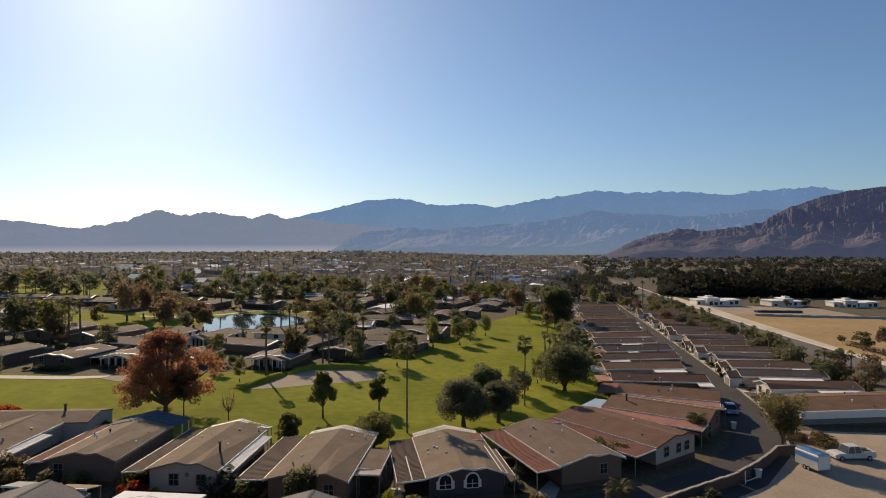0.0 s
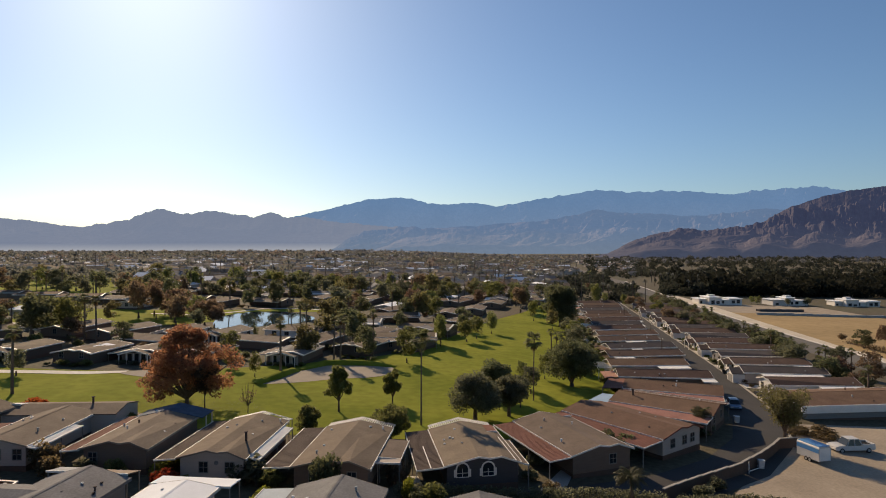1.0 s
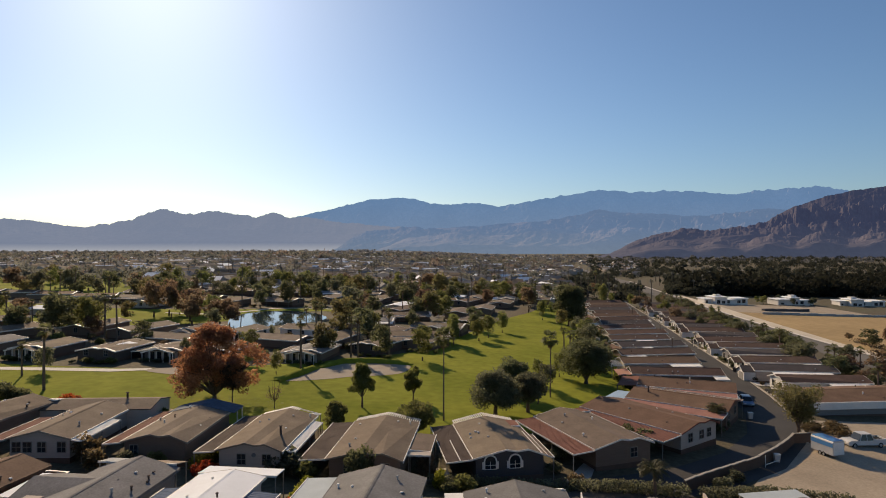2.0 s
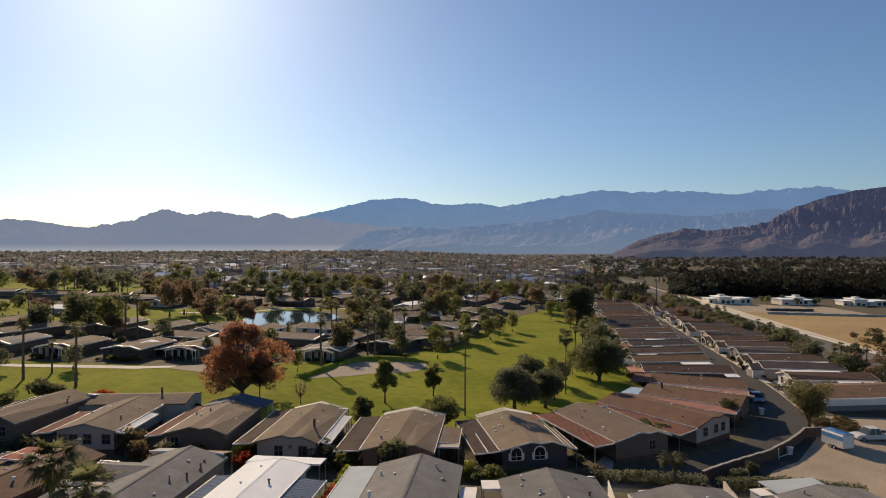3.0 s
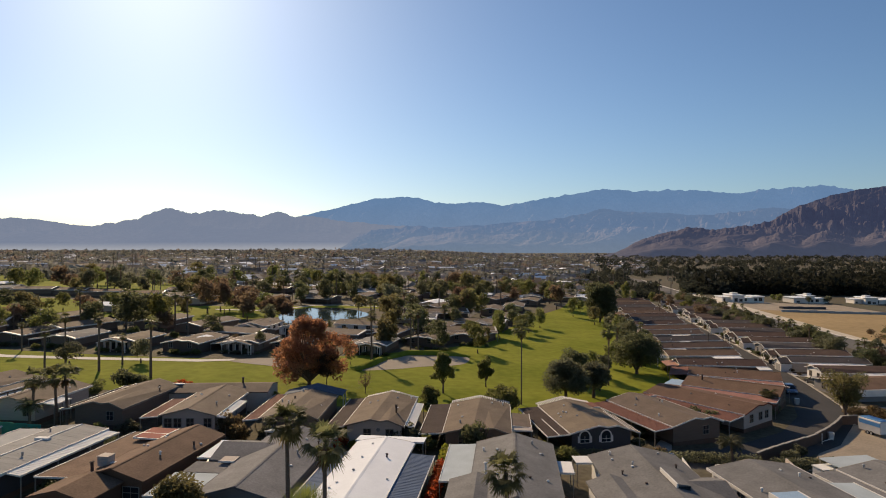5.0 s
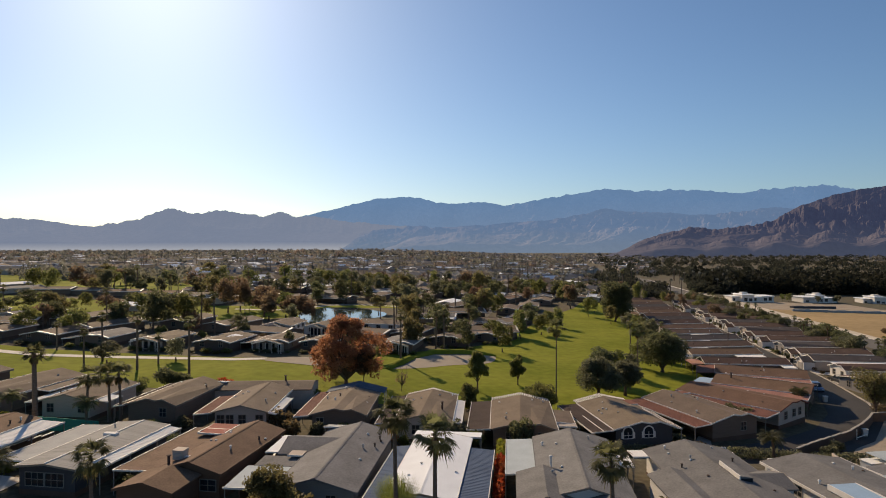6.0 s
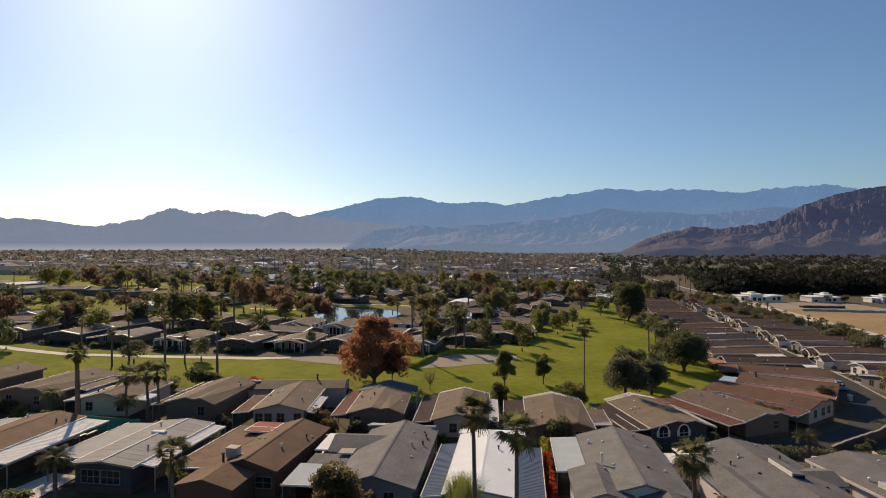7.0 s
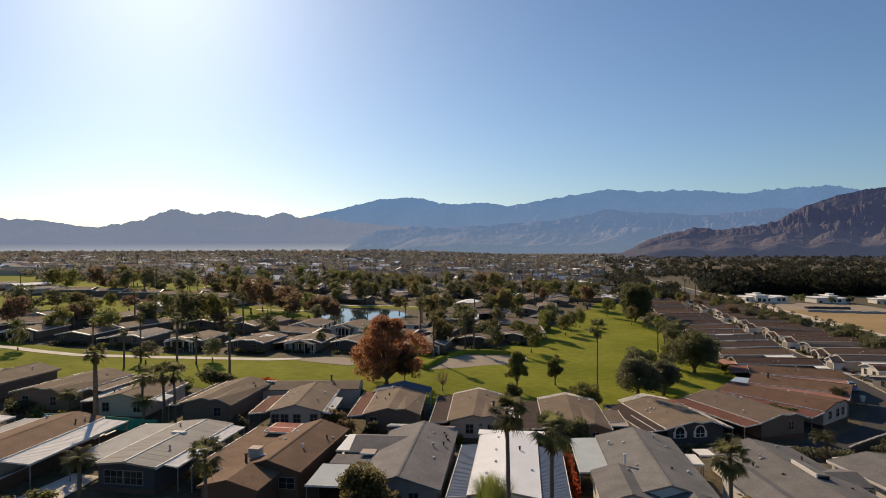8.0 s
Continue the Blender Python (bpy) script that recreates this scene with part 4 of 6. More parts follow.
# ---- trees ----
def leaves(spots, size, count, seed, droop=0.0):
    """Many small bent leaf clumps round the spots (centre, radius xy, radius z)."""
    rng = np.random.default_rng(seed)
    vol = np.array([s[3] * s[3] * s[4] for s in spots]) ** 0.75
    pick = rng.choice(len(spots), count, p=vol / vol.sum())
    sp = np.array(spots)[pick]
    d = rng.normal(size=(count, 3))
    d /= np.linalg.norm(d, axis=1)[:, None]
    r = rng.uniform(0.25, 1.0, count) ** 0.5
    r *= 1 + 0.25 * (rng.random(count) ** 4)
    c = sp[:, :3] + d * r[:, None] * sp[:, [3, 3, 4]]
    a = rng.normal(size=(count, 3)) + (0, 0, -droop)
    a /= np.linalg.norm(a, axis=1)[:, None]
    b = np.cross(a, rng.normal(size=(count, 3)))
    b /= np.linalg.norm(b, axis=1)[:, None]
    s = (size * rng.uniform(0.6, 1.4, count))[:, None]
    nrm = np.cross(a, b)
    v = np.stack([c - a * s, c + b * s * 0.55 + nrm * s * 0.2, c + a * s, c - b * s * 0.55 + nrm * s * 0.2], 1).reshape(-1, 3)
    return v, np.arange(count * 4).reshape(-1, 4)


def leaf_mesh(name, spots, size, count, seed, mat, droop=0.0):
    v, f = leaves(spots, size, count, seed, droop)
    me = bpy.data.meshes.new(name)
    me.vertices.add(len(v)), me.vertices.foreach_set("co", v.ravel())
    me.loops.add(f.size), me.loops.foreach_set("vertex_index", f.ravel())
    me.polygons.add(len(f)), me.polygons.foreach_set("loop_start", np.arange(0, f.size, 4))
    me.update(calc_edges=True)
    me.materials.append(mat)
    return me


def crown_spots(rnd, height, base, radius, n, shape):
    """Clumps of a crown: round, column, weeping or spreading."""
    out = []
    mid, hz = (height + base) / 2, (height - base) / 2
    for i in range(n):
        a, q = rnd.uniform(0, 6.283), rnd.random() ** 0.5
        z = rnd.uniform(-0.8, 0.85)
        if shape == "broad":
            z = -0.85 + 1.7 * rnd.random() ** 1.35
        lim = {"column": 0.95 - 0.25 * max(0, z), "broad": 1.0 - 0.55 * max(0, z + 0.35) ** 1.3, "tall": 0.75 - 0.45 * z, "fan": 0.65 + 0.4 * z}.get(shape, math.sqrt(max(0.05, 1 - z * z)))
        rr = radius * 0.72 * q * lim
        cr = radius * rnd.uniform(0.24, 0.4) * (0.8 if n > 40 else 1)
        if shape == "ragged":
            z = -0.95 + 1.9 * rnd.random() ** 1.2
            lobe = 0.78 + 0.2 * math.sin(3 * a + 1.1) + 0.12 * math.sin(5 * a + 2.7 * z)
            rr = radius * (0.35 + 0.65 * q) * lobe * (0.98 - 0.62 * max(0, z + 0.15) ** 1.15)
            cr = radius * rnd.uniform(0.08, 0.2)
        if n > 90 and shape == "broad":
            rr, cr = rr * rnd.uniform(0.85, 1.22), radius * rnd.uniform(0.12, 0.3)
        out.append((rr * math.cos(a), rr * math.sin(a), mid + z * hz * 0.82, cr, cr * rnd.uniform(0.6, 0.9)))
    return out


def tree(x, y, height, base, radius, leaf, label, seed, n=26, count=2600, size=0.3, shape="round", trunk=0.2, droop=0.0, group="", limbs=6, name="tree", lean=(0, 0)):
    rnd = random.Random(seed * 31 + 5)
    ob = root(name, x, y, 0, label, "tree", group)
    spots = crown_spots(rnd, height, base, radius, n, shape)
    m = Mesh()
    fork = Vector((lean[0], lean[1], base * 0.85))
    m.bar((0, 0, -0.4), fork * 0.5, trunk * 1.25, trunk, 8).bar(fork * 0.5, fork, trunk, trunk * 0.8, 8)
    part("trunk", m, M["bark"], ob)
    b = Mesh()
    for s in rnd.sample(spots, min(limbs, len(spots))):
        p = Vector(s[:3])
        k = fork.lerp(p, 0.5) + Vector((0, 0, 0.1 * height * rnd.random()))
        b.bar(fork, k, trunk * 0.6, trunk * 0.35).bar(k, p, trunk * 0.35, trunk * 0.1)
    if limbs:
        part("branchwork", b, M["bark"], ob)
    c = new("crown", leaf_mesh("crown", spots, size, count, seed, M[leaf], droop))
    c.parent = ob
    return ob


def frond_fan(m, origin, heading, pitch, length, rnd, n=9):
    """A fan leaf: a stalk and a spread of pointed blades that droop at their tips."""
    d = Vector((math.cos(heading) * math.cos(pitch), math.sin(heading) * math.cos(pitch), math.sin(pitch)))
    side = Vector((-math.sin(heading), math.cos(heading), 0))
    o = Vector(origin)
    k = o + d * length * 0.48
    m.add([tuple(o + side * 0.035), tuple(o - side * 0.035), tuple(k)], [(0, 1, 2)])
    for i in range(n):
        a = -1.5 + 3.0 * i / (n - 1)
        t = d * math.cos(a) + side * math.sin(a)
        far = length * 0.6 * rnd.uniform(0.75, 1.1) * (1 - 0.2 * abs(a) / 1.5)
        e = k + t * far - Vector((0, 0, far * rnd.uniform(0.15, 0.45)))
        w = (d * -math.sin(a) + side * math.cos(a)) * length * 0.42 / n
        h = k + t * far * 0.55
        m.add([tuple(k), tuple(h + w), tuple(e), tuple(h - w)], [(0, 1, 2, 3)])


def frond_feather(m, origin, heading, pitch, length, rnd, n=12):
    """An arching feather leaf with leaflets on both sides."""
    p, h = Vector(origin), pitch
    side = Vector((-math.sin(heading), math.cos(heading), 0))
    seg = length / n
    for i in range(n):
        d = Vector((math.cos(heading) * math.cos(h), math.sin(heading) * math.cos(h), math.sin(h)))
        q = p + d * seg
        m.add([tuple(p - side * 0.02), tuple(p + side * 0.02), tuple(q)], [(0, 1, 2)])
        ll = length * 0.26 * math.sin(math.pi * (0.12 + 0.85 * i / n))
        for s in (-1, 1):
            e = p + side * s * ll + d * ll * 0.6 - Vector((0, 0, ll * 0.35))
            m.add([tuple(p), tuple(p + d * seg * 0.8), tuple(e)], [(0, 1, 2)])
        p, h = q, h - rnd.uniform(0.09, 0.15)


def palm(x, y, height, label, seed, kind="fan", length=1.7, n=34, blades=11, trunk=0.2, skirt=True, group="palms"):
    rnd = random.Random(seed * 17 + 3)
    ob = root("palm_tree", x, y, rnd.uniform(0, 360), label, "palm", group)
    m, bend = Mesh(), (rnd.uniform(-0.25, 0.25), rnd.uniform(-0.25, 0.25))
    k = 6
    for i in range(k):
        a, b = i / k, (i + 1) / k
        m.bar((bend[0] * a * a, bend[1] * a * a, height * a - (0.4 if i == 0 else 0)), (bend[0] * b * b, bend[1] * b * b, height * b), trunk * (1.35 - 0.5 * a), trunk * (1.35 - 0.5 * b), 8)
    part("trunk", m, M["palm_bark"], ob)
    top = (bend[0], bend[1], height)
    c = Mesh()
    for i in range(n):
        g = rnd.uniform(0, 6.283)
        if kind == "fan":
            frond_fan(c, top, g, rnd.uniform(-0.85, 1.3), length * rnd.uniform(0.8, 1.1), rnd, blades)
        else:
            frond_feather(c, top, g, rnd.uniform(0.1, 1.2), length * rnd.uniform(0.85, 1.1), rnd)
    part("crown", c, M["leaf_palm"], ob)
    if skirt and kind == "fan":
        c = Mesh()
        for i in range(n // 3):
            frond_fan(c, (top[0], top[1], height - rnd.uniform(0, 0.4)), rnd.uniform(0, 6.283), rnd.uniform(-1.5, -1.1), length * rnd.uniform(0.5, 0.75), rnd, 7)
        part("dead_skirt", c, M["leaf_dry"], ob, "dry brown hanging fronds")
    return ob


tree(-41.2, 90.0, 12.7, 1.5, 7.3, "leaf_red", "large tree with orange red autumn leaves on the fairway edge", 1, n=150, count=25000, size=0.17, trunk=0.36, limbs=30, shape="ragged")
tree(-37.9, 88.5, 7.5, 2.4, 2.0, "leaf_rust", "small brown leaved tree beside the red tree", 2, count=1500, trunk=0.1)
tree(-18.4, 91.0, 7.6, 1.9, 2.3, "leaf_green", "slender green tree on the fairway", 3, n=46, count=6500, size=0.15, trunk=0.15, droop=1.5, shape="tall", limbs=12)
tree(-10.8, 97.0, 5.9, 1.1, 1.7, "leaf_green", "small weeping tree on the fairway", 4, n=34, count=4200, size=0.16, trunk=0.12, droop=3.5, shape="column", limbs=9)
tree(2.3, 89.8, 6.9, 1.9, 5.0, "leaf_olive", "round grey green olive tree on the fairway", 5, n=60, count=18000, size=0.145, trunk=0.3, shape="broad")
tree(7.6, 92.5, 6.4, 1.9, 3.8, "leaf_olive", "round grey green olive tree beside its pair", 6, n=46, count=11000, size=0.15, trunk=0.28, shape="broad")
tree(6.2, 103.5, 7.0, 1.5, 3.4, "leaf_dark", "dense dark tree behind the olive trees", 7, n=36, count=8000, size=0.17)
tree(21.8, 115.5, 8.7, 0.8, 6.2, "leaf_dark", "broad dark evergreen tree", 8, n=70, count=20000, size=0.18, trunk=0.4)
tree(36.0, 208.5, 15.4, 0.6, 7.4, "leaf_dark", "tall dense dark columnar tree", 9, n=110, count=22000, size=0.26, trunk=0.4, shape="column")
tree(-9.3, 78.6, 4.8, 0.5, 3.2, "leaf_green", "wide green shrub tree between the homes", 10, n=40, count=9000, size=0.15)
tree(-20.0, 79.0, 4.2, 0.8, 1.9, "leaf_green", "green shrub tree behind a home", 11, n=22, count=4000, size=0.15)
tree(45.2, 84.0, 8.2, 2.0, 4.2, "leaf_yellow", "yellow green tree leaning over the yard wall", 12, n=56, count=7000, size=0.14, trunk=0.24, limbs=22, shape="fan")
for i, (x, y, h) in enumerate([(-5.6, 85.7, 12.4), (12.8, 103.0, 10.3)]):
    palm(x, y, h, "tall slender fan palm on the fairway", i, trunk=0.095, length=2.0, n=40)
for i, (x, y, h, r, n) in enumerate([(-25.6, 20.4, 12.7, 1.45, 40), (-23.3, 18.9, 12.0, 1.5, 44), (-13.5, 17.9, 11.0, 1.35, 46), (-44.4, 21.5, 9.7, 1.4, 40), (-72.8, 57.0, 10.2, 1.6, 44)]):
    palm(x, y, h, "fan palm rising between the roofs", 20 + i, trunk=0.125 if i < 4 else 0.27, length=r, n=n, blades=15)
for i, (x, y, h) in enumerate([(-71.0, 64.4, 6.0), (-68.3, 65.0, 6.2), (-66.6, 64.6, 6.6), (-61.9, 36.5, 4.2), (-74.5, 38.5, 3.6), (17.2, 61.0, 2.8), (35.4, 87.6, 3.2), (-69.0, 61.0, 3.4), (-80.5, 63.5, 3.2)]):
    palm(x, y, h, "young feather palm between the homes", 40 + i, kind="feather" if i > 2 else "fan", length=1.9 if i > 2 else 2.0, n=40 if i > 2 else 34, trunk=0.16)
tree(-35.7, 29.3, 6.3, 2.6, 2.3, "leaf_yellow", "round yellow olive tree before a grey roofed home", 71, n=40, count=9000, size=0.12, trunk=0.16, limbs=8)
tree(18.6, 75.6, 3.4, 0.3, 2.2, "leaf_dark", "dark shrubby tree against a home", 72, n=24, count=4200, size=0.14)
tree(20.8, 76.6, 2.8, 0.3, 1.6, "leaf_dark", "dark shrubby tree beside a home's corner", 73, n=20, count=2800, size=0.14)

# ---- middle distance ----
def inside(x, y, loop):
    hit, n = False, len(loop)
    for i in range(n):
        (x0, y0), (x1, y1) = loop[i], loop[(i + 1) % n]
        if (y0 > y) != (y1 > y) and x < (x1 - x0) * (y - y0) / (y1 - y0) + x0:
            hit = not hit
    return hit


OPEN = [course, [(-260, 160), (-120, 158), (-90, 160), (-64, 160), (-42, 182), (-42, 222), (-38, 232), (-60, 240), (-86, 218), (-122, 208), (-160, 212), (-260, 218)],
        [(-300, 250), (-178, 248), (-138, 262), (-150, 302), (-200, 380), (-300, 400)]]
PROTO = {}
KINDS = {"green": ("leaf_green", "round", 1.2, 0.0, "leafy green tree"), "dark": ("leaf_dark", "round", 0.8, 0.0, "dense dark green tree"), "olive": ("leaf_olive", "round", 1.6, 0.0, "grey green olive tree"),
         "rust": ("leaf_rust", "round", 1.4, 0.0, "tree with brown autumn leaves"), "yellow": ("leaf_yellow", "round", 1.5, 0.3, "tree with yellowing leaves"),
         "weep": ("leaf_light", "column", 1.8, 2.5, "weeping pale green tree")}


def plant(kind, x, y, h, r, rnd, near=""):
    """A tree of a kind, scaled to its height and crown radius."""
    version = rnd.randrange(3)
    s = None
    key = (kind, version)
    if kind == "fan":
        if key not in PROTO:
            PROTO[key] = palm(x, y, 9.2, "slender fan palm above the roofs", 300 + version, length=1.45, n=26, trunk=0.17, group="far palms")
            s, ob = h / 10.0, PROTO[key]
            ob.scale = (max(0.8, s), max(0.8, s), s)
            return ob
        s = h / 10.0
        wide = max(0.8, s)
    else:
        leaf, shape, base, droop, label = KINDS[kind]
        if key not in PROTO:
            PROTO[key] = tree(x, y, 8.0, base, 3.4, leaf, label + " among the homes", 310 + 7 * version + len(kind) * 31, n=22, count=1500, size=0.26, shape=shape, droop=droop, trunk=0.2, limbs=0, group="trees among the homes")
            PROTO[key].scale = (r / 3.4, r / 3.4, h / 8.0)
            return PROTO[key]
        s, wide = h / 8.0, r / 3.4
    p = PROTO[key]
    m = pose(x, y, ground_z(x, y), 0, 0, rnd.uniform(0, 360)) @ Matrix.Diagonal((wide / p.scale.x, wide / p.scale.y, s / p.scale.z, 1))
    return copy_thing(p, m)


PLANTED = []
PLANTED += [("green", *p) for p in ((-182, 266, 10.6, 3.9), (-177, 268, 8.7, 2.5), (-112, 165, 8.6, 3.4), (-111, 172, 7.6, 2.2), (-94, 195, 6.5, 2.7), (-102, 267, 9.1, 3.2), (-45, 119, 4.4, 2.0), (-38, 112, 5.2, 1.3), (-11, 132, 7.6, 2.7), (3, 165, 6.6, 3.1), (6, 172, 7.0, 2.5), (11, 184, 7.3, 2.4), (29, 222, 8.2, 2.5), (35, 238, 6.0, 2.0), (12, 113, 5.2, 1.3), (104, 252, 5.6, 1.9), (83, 296, 6.9, 2.7), (87, 261, 7.2, 3.4), (68, 290, 12.1, 2.7), (-156, 181, 5.5, 3.7),)]
PLANTED += [("green", *p) for p in ((-143, 174, 4.7, 2.1), (-141, 178, 6.3, 2.5), (-116, 164, 8.3, 3.0), (-12, 154, 5.5, 3.1), (-4, 156, 8.7, 2.5),)]
PLANTED += [("olive", *p) for p in ((-167, 266, 7.9, 6.2), (28, 144, 8.7, 2.7), (10, 98, 5.5, 2.0), (79, 145, 5.8, 3.5), (88, 140, 6.9, 2.9), (84, 223, 6.6, 3.7), (-89, 100, 4.8, 2.8), (-78, 105, 5.0, 2.5),)]
PLANTED += [("yellow", *p) for p in ((-98, 170, 6.6, 2.2), (-167, 228, 7.4, 3.8), (-8, 145, 5.1, 1.1), (-10, 295, 14.2, 5.5), (-41, 221, 5.5, 2.9), (-204, 297, 10.2, 5.2), (-110, 194, 4.5, 2.3), (-50, 204, 7.1, 3.3), (32, 199, 7.0, 2.4),)]
PLANTED += [("dark", *p) for p in ((-82, 148, 4.1, 2.7), (-68, 231, 11.7, 4.7), (-20, 132, 8.2, 2.9), (28, 254, 12.5, 4.2), (-29, 286, 8.5, 5.8), (-33, 215, 7.9, 3.6), (87, 194, 5.4, 4.3), (97, 187, 3.8, 2.1), (124, 185, 6.0, 3.8), (57, 188, 3.5, 1.4), (-50, 150, 4.8, 0.8), (82, 208, 5.8, 2.7), (-120, 108, 6.9, 2.3), (-160, 170, 4.3, 3.1), (-158, 175, 6.7, 4.4), (-133, 190, 5.7, 2.7), (-110, 210, 7.3, 2.9), (-90, 198, 8.9, 4.4), (-76, 136, 6.3, 2.8), (-60, 123, 5.1, 1.5),)]
PLANTED += [("dark", *p) for p in ((-99, 336, 9.8, 6.5), (-22, 146, 6.4, 3.3), (38, 227, 13.5, 2.3), (30, 271, 9.3, 4.8), (33, 166, 6.8, 2.4),)]
PLANTED += [("rust", *p) for p in ((-98, 186, 12.7, 4.8), (-92, 185, 11.6, 2.6), (-88, 195, 9.8, 5.1), (-73, 175, 8.1, 4.9), (-66, 167, 7.4, 2.5), (-142, 262, 10.2, 4.9), (86, 126, 7.9, 3.3), (126, 198, 3.1, 1.7), (130, 185, 7.7, 2.4), (83, 271, 7.5, 2.5), (81, 230, 6.4, 3.4), (-181, 245, 7.3, 5.3), (-136, 180, 5.5, 4.0), (-187, 281, 8.3, 3.9), (-96, 192, 12.3, 4.6), (-69, 172, 8.7, 3.5), (-39, 229, 6.8, 3.2), (-17, 315, 12.3, 6.1),)]
PLANTED += [("weep", *p) for p in ((-4, 160, 8.4, 2.1),)]
PLANTED += [("fan", *p) for p in ((22, 140, 7.7, 1.5), (25, 144, 6.6, 1.6), (98, 232, 6.9, 2.2), (89, 180, 6.7, 3.0), (81, 136, 6.5, 2.0), (85, 131, 7.3, 1.7), (-39, 151, 10.7, 1.5), (-44, 161, 8.2, 1.3), (-39, 157, 9.7, 1.3), (-27, 132, 9.8, 2.0), (-25, 183, 6.8, 1.4), (-25, 129, 10.2, 1.2), (88, 391, 14.5, 3.6), (-106, 111, 5.9, 1.5), (-91, 102, 9.5, 1.2), (-91, 96, 7.3, 1.5), (-81, 96, 10.4, 1.2), (-70, 93, 10.6, 1.3), (-80, 102, 6.0, 0.8), (-34, 115, 10.9, 1.2),)]
PLANTED += [("fan", *p) for p in ((-19, 137, 10.7, 1.3),)]

PLANTED += [("rust", -80, 172, 9.5, 4.2), ("green", -77, 180, 9.0, 3.4), ("rust", -84, 180, 10.5, 4.6), ("olive", -71, 166, 6.5, 3.0)]
PLANTED += [("dark", 24.0, 133, 7.4, 2.6), ("fan", 21.0, 128, 8.6, 1.6), ("green", 17.5, 121, 5.8, 1.7), ("dark", 29.0, 152, 7.0, 2.6), ("dark", 32.0, 160, 6.4, 2.4), ("olive", 34.5, 188, 6.0, 2.4)]
PLANTED += [("dark", 26.5, 129, 6.2, 2.6), ("fan", 25.0, 123, 8.0, 1.5), ("olive", 30, 134, 5.0, 2.2), ("dark", 31, 142, 6.6, 2.6), ("fan", 33, 150, 7.0, 1.5), ("dark", 34, 166, 6.2, 2.7), ("green", 35, 179, 6.0, 2.4), ("fan", 28, 126, 7.2, 1.5), ("olive", 13, 108, 5.2, 2.0)]
rnd = random.Random(11)
for kind, x, y, h, r in PLANTED:
    plant(kind, x, y, h, r, rnd)


for i in range(84):
    y = 112 + i * 2.65 + rnd.uniform(-2, 2)
    kind = rnd.choice(("olive", "dark", "rust", "fan", "dark", "fan"))
    h = rnd.uniform(4.4, 7.2) + (0.6 if kind == "fan" else 0)
    plant(kind, 76.0 + (y - 112) * 0.15 + rnd.uniform(-2.5, 2.0), y, h, h * rnd.uniform(0.46, 0.6), rnd)
for i in range(6):
    y = 345 + i * 3 + rnd.uniform(-3, 3)
    plant(rnd.choice(("green", "olive")), 146 + (y - 340) * 0.12 + rnd.uniform(4, 60), y, rnd.uniform(3.5, 6), rnd.uniform(1.5, 2.6), rnd)


def street_zone(x, y):
    return x > 20 + (y - 95) * 0.115 and y > 60


def far_home(version):
    roof, wall = (("roof_tan", "wall_tan"), ("roof_grey", "wall_cream"), ("roof_taupe", "wall_tan"), ("roof_white", "wall_cream"), ("roof_brown", "wall_tan"))[version]
    return home(0, 0, 0, 8.2, 16, roof, wall, "low mobile home among trees in the middle distance", seed=500 + version, vents=1, windows=(0,), side_windows=False, group="middle distance homes", edge="trim", eave=2.2, rise=0.75, strip=0.45,
                left=(2.4, 0, 1, ("roof_taupe", "metal_white")[version % 2]) if version < 2 else None)


HOMES = {}
spots = []
for row in range(15):
    y = 136 + row * 22
    for col in range(44):
        x = -470 + col * 13.5 + (row % 2) * 5
        px, py = x + rnd.uniform(-2, 2), y + rnd.uniform(-3, 3) + 0.12 * x
        if px < -0.72 * py - 60 or px > 0.66 * py or py < 128 or street_zone(px - 14, py) or px > 90 or any(inside(px + dx, py + dy, o) for o in OPEN for dx, dy in ((0, 0), (9, 7), (-9, 7), (9, -7), (-9, -7))):
            continue
        if any((px - b[0]) ** 2 + (py - b[1]) ** 2 < 190 for b in rowD) or rnd.random() < 0.12:
            continue
        spots.append((px, py))
for x, y, yaw, w, l, roof in ((-57.5, 151.0, -14, 8.6, 12, "roof_tan"), (-43.0, 160.5, 72, 8.4, 14, "roof_tan"), (-69.0, 150.5, -8, 8.6, 12, "roof_taupe")):
    pale = home(x, y, yaw, w, l, roof, "wall_white", "tan shingle mobile home with white walls below the pond", seed=int(-x), vents=3, edge="trim", eave=2.3, rise=0.9, windows=(-2, 0, 2), side_windows=True)
    front_porch(pale, 5.0, -l / 2, 2.2, 0.8, roof)
    spots = [p for p in spots if (p[0] - x) ** 2 + (p[1] - y) ** 2 > 170]
for x, y in ((-34, 147), (-46, 143), (-70, 138), (-83, 137), (-30, 183), (-20, 158), (-13, 158), (-8, 178), (-2, 221), (-20, 204), (-125, 181), (-112, 214), (-89, 229), (-72, 238), (-90, 141), (-99, 135), (-57, 258),
             (-39, 245), (-25, 236), (-136, 137), (-122, 137), (-110, 137), (-124, 225), (-139, 225), (-155, 150), (-140, 152), (-123, 152), (-108, 152), (-96, 152), (-83, 150), (8, 238), (-14, 250)):
    spots = [p for p in spots if (p[0] - x) ** 2 + (p[1] - y) ** 2 > 150] + [(x, y)]
for x, y in spots:
    v = rnd.choice((0, 0, 1, 1, 2, 2, 1, 4, 3, 0, 3))
    m = pose(x, y, ground_z(x, y), 0, 0, rnd.choice((-18, -10, 72, 85, 100)) + rnd.uniform(-8, 8))
    if v not in HOMES:
        HOMES[v] = far_home(v)
        HOMES[v].matrix_basis = m
    else:
        copy_thing(HOMES[v], m)
count = 0
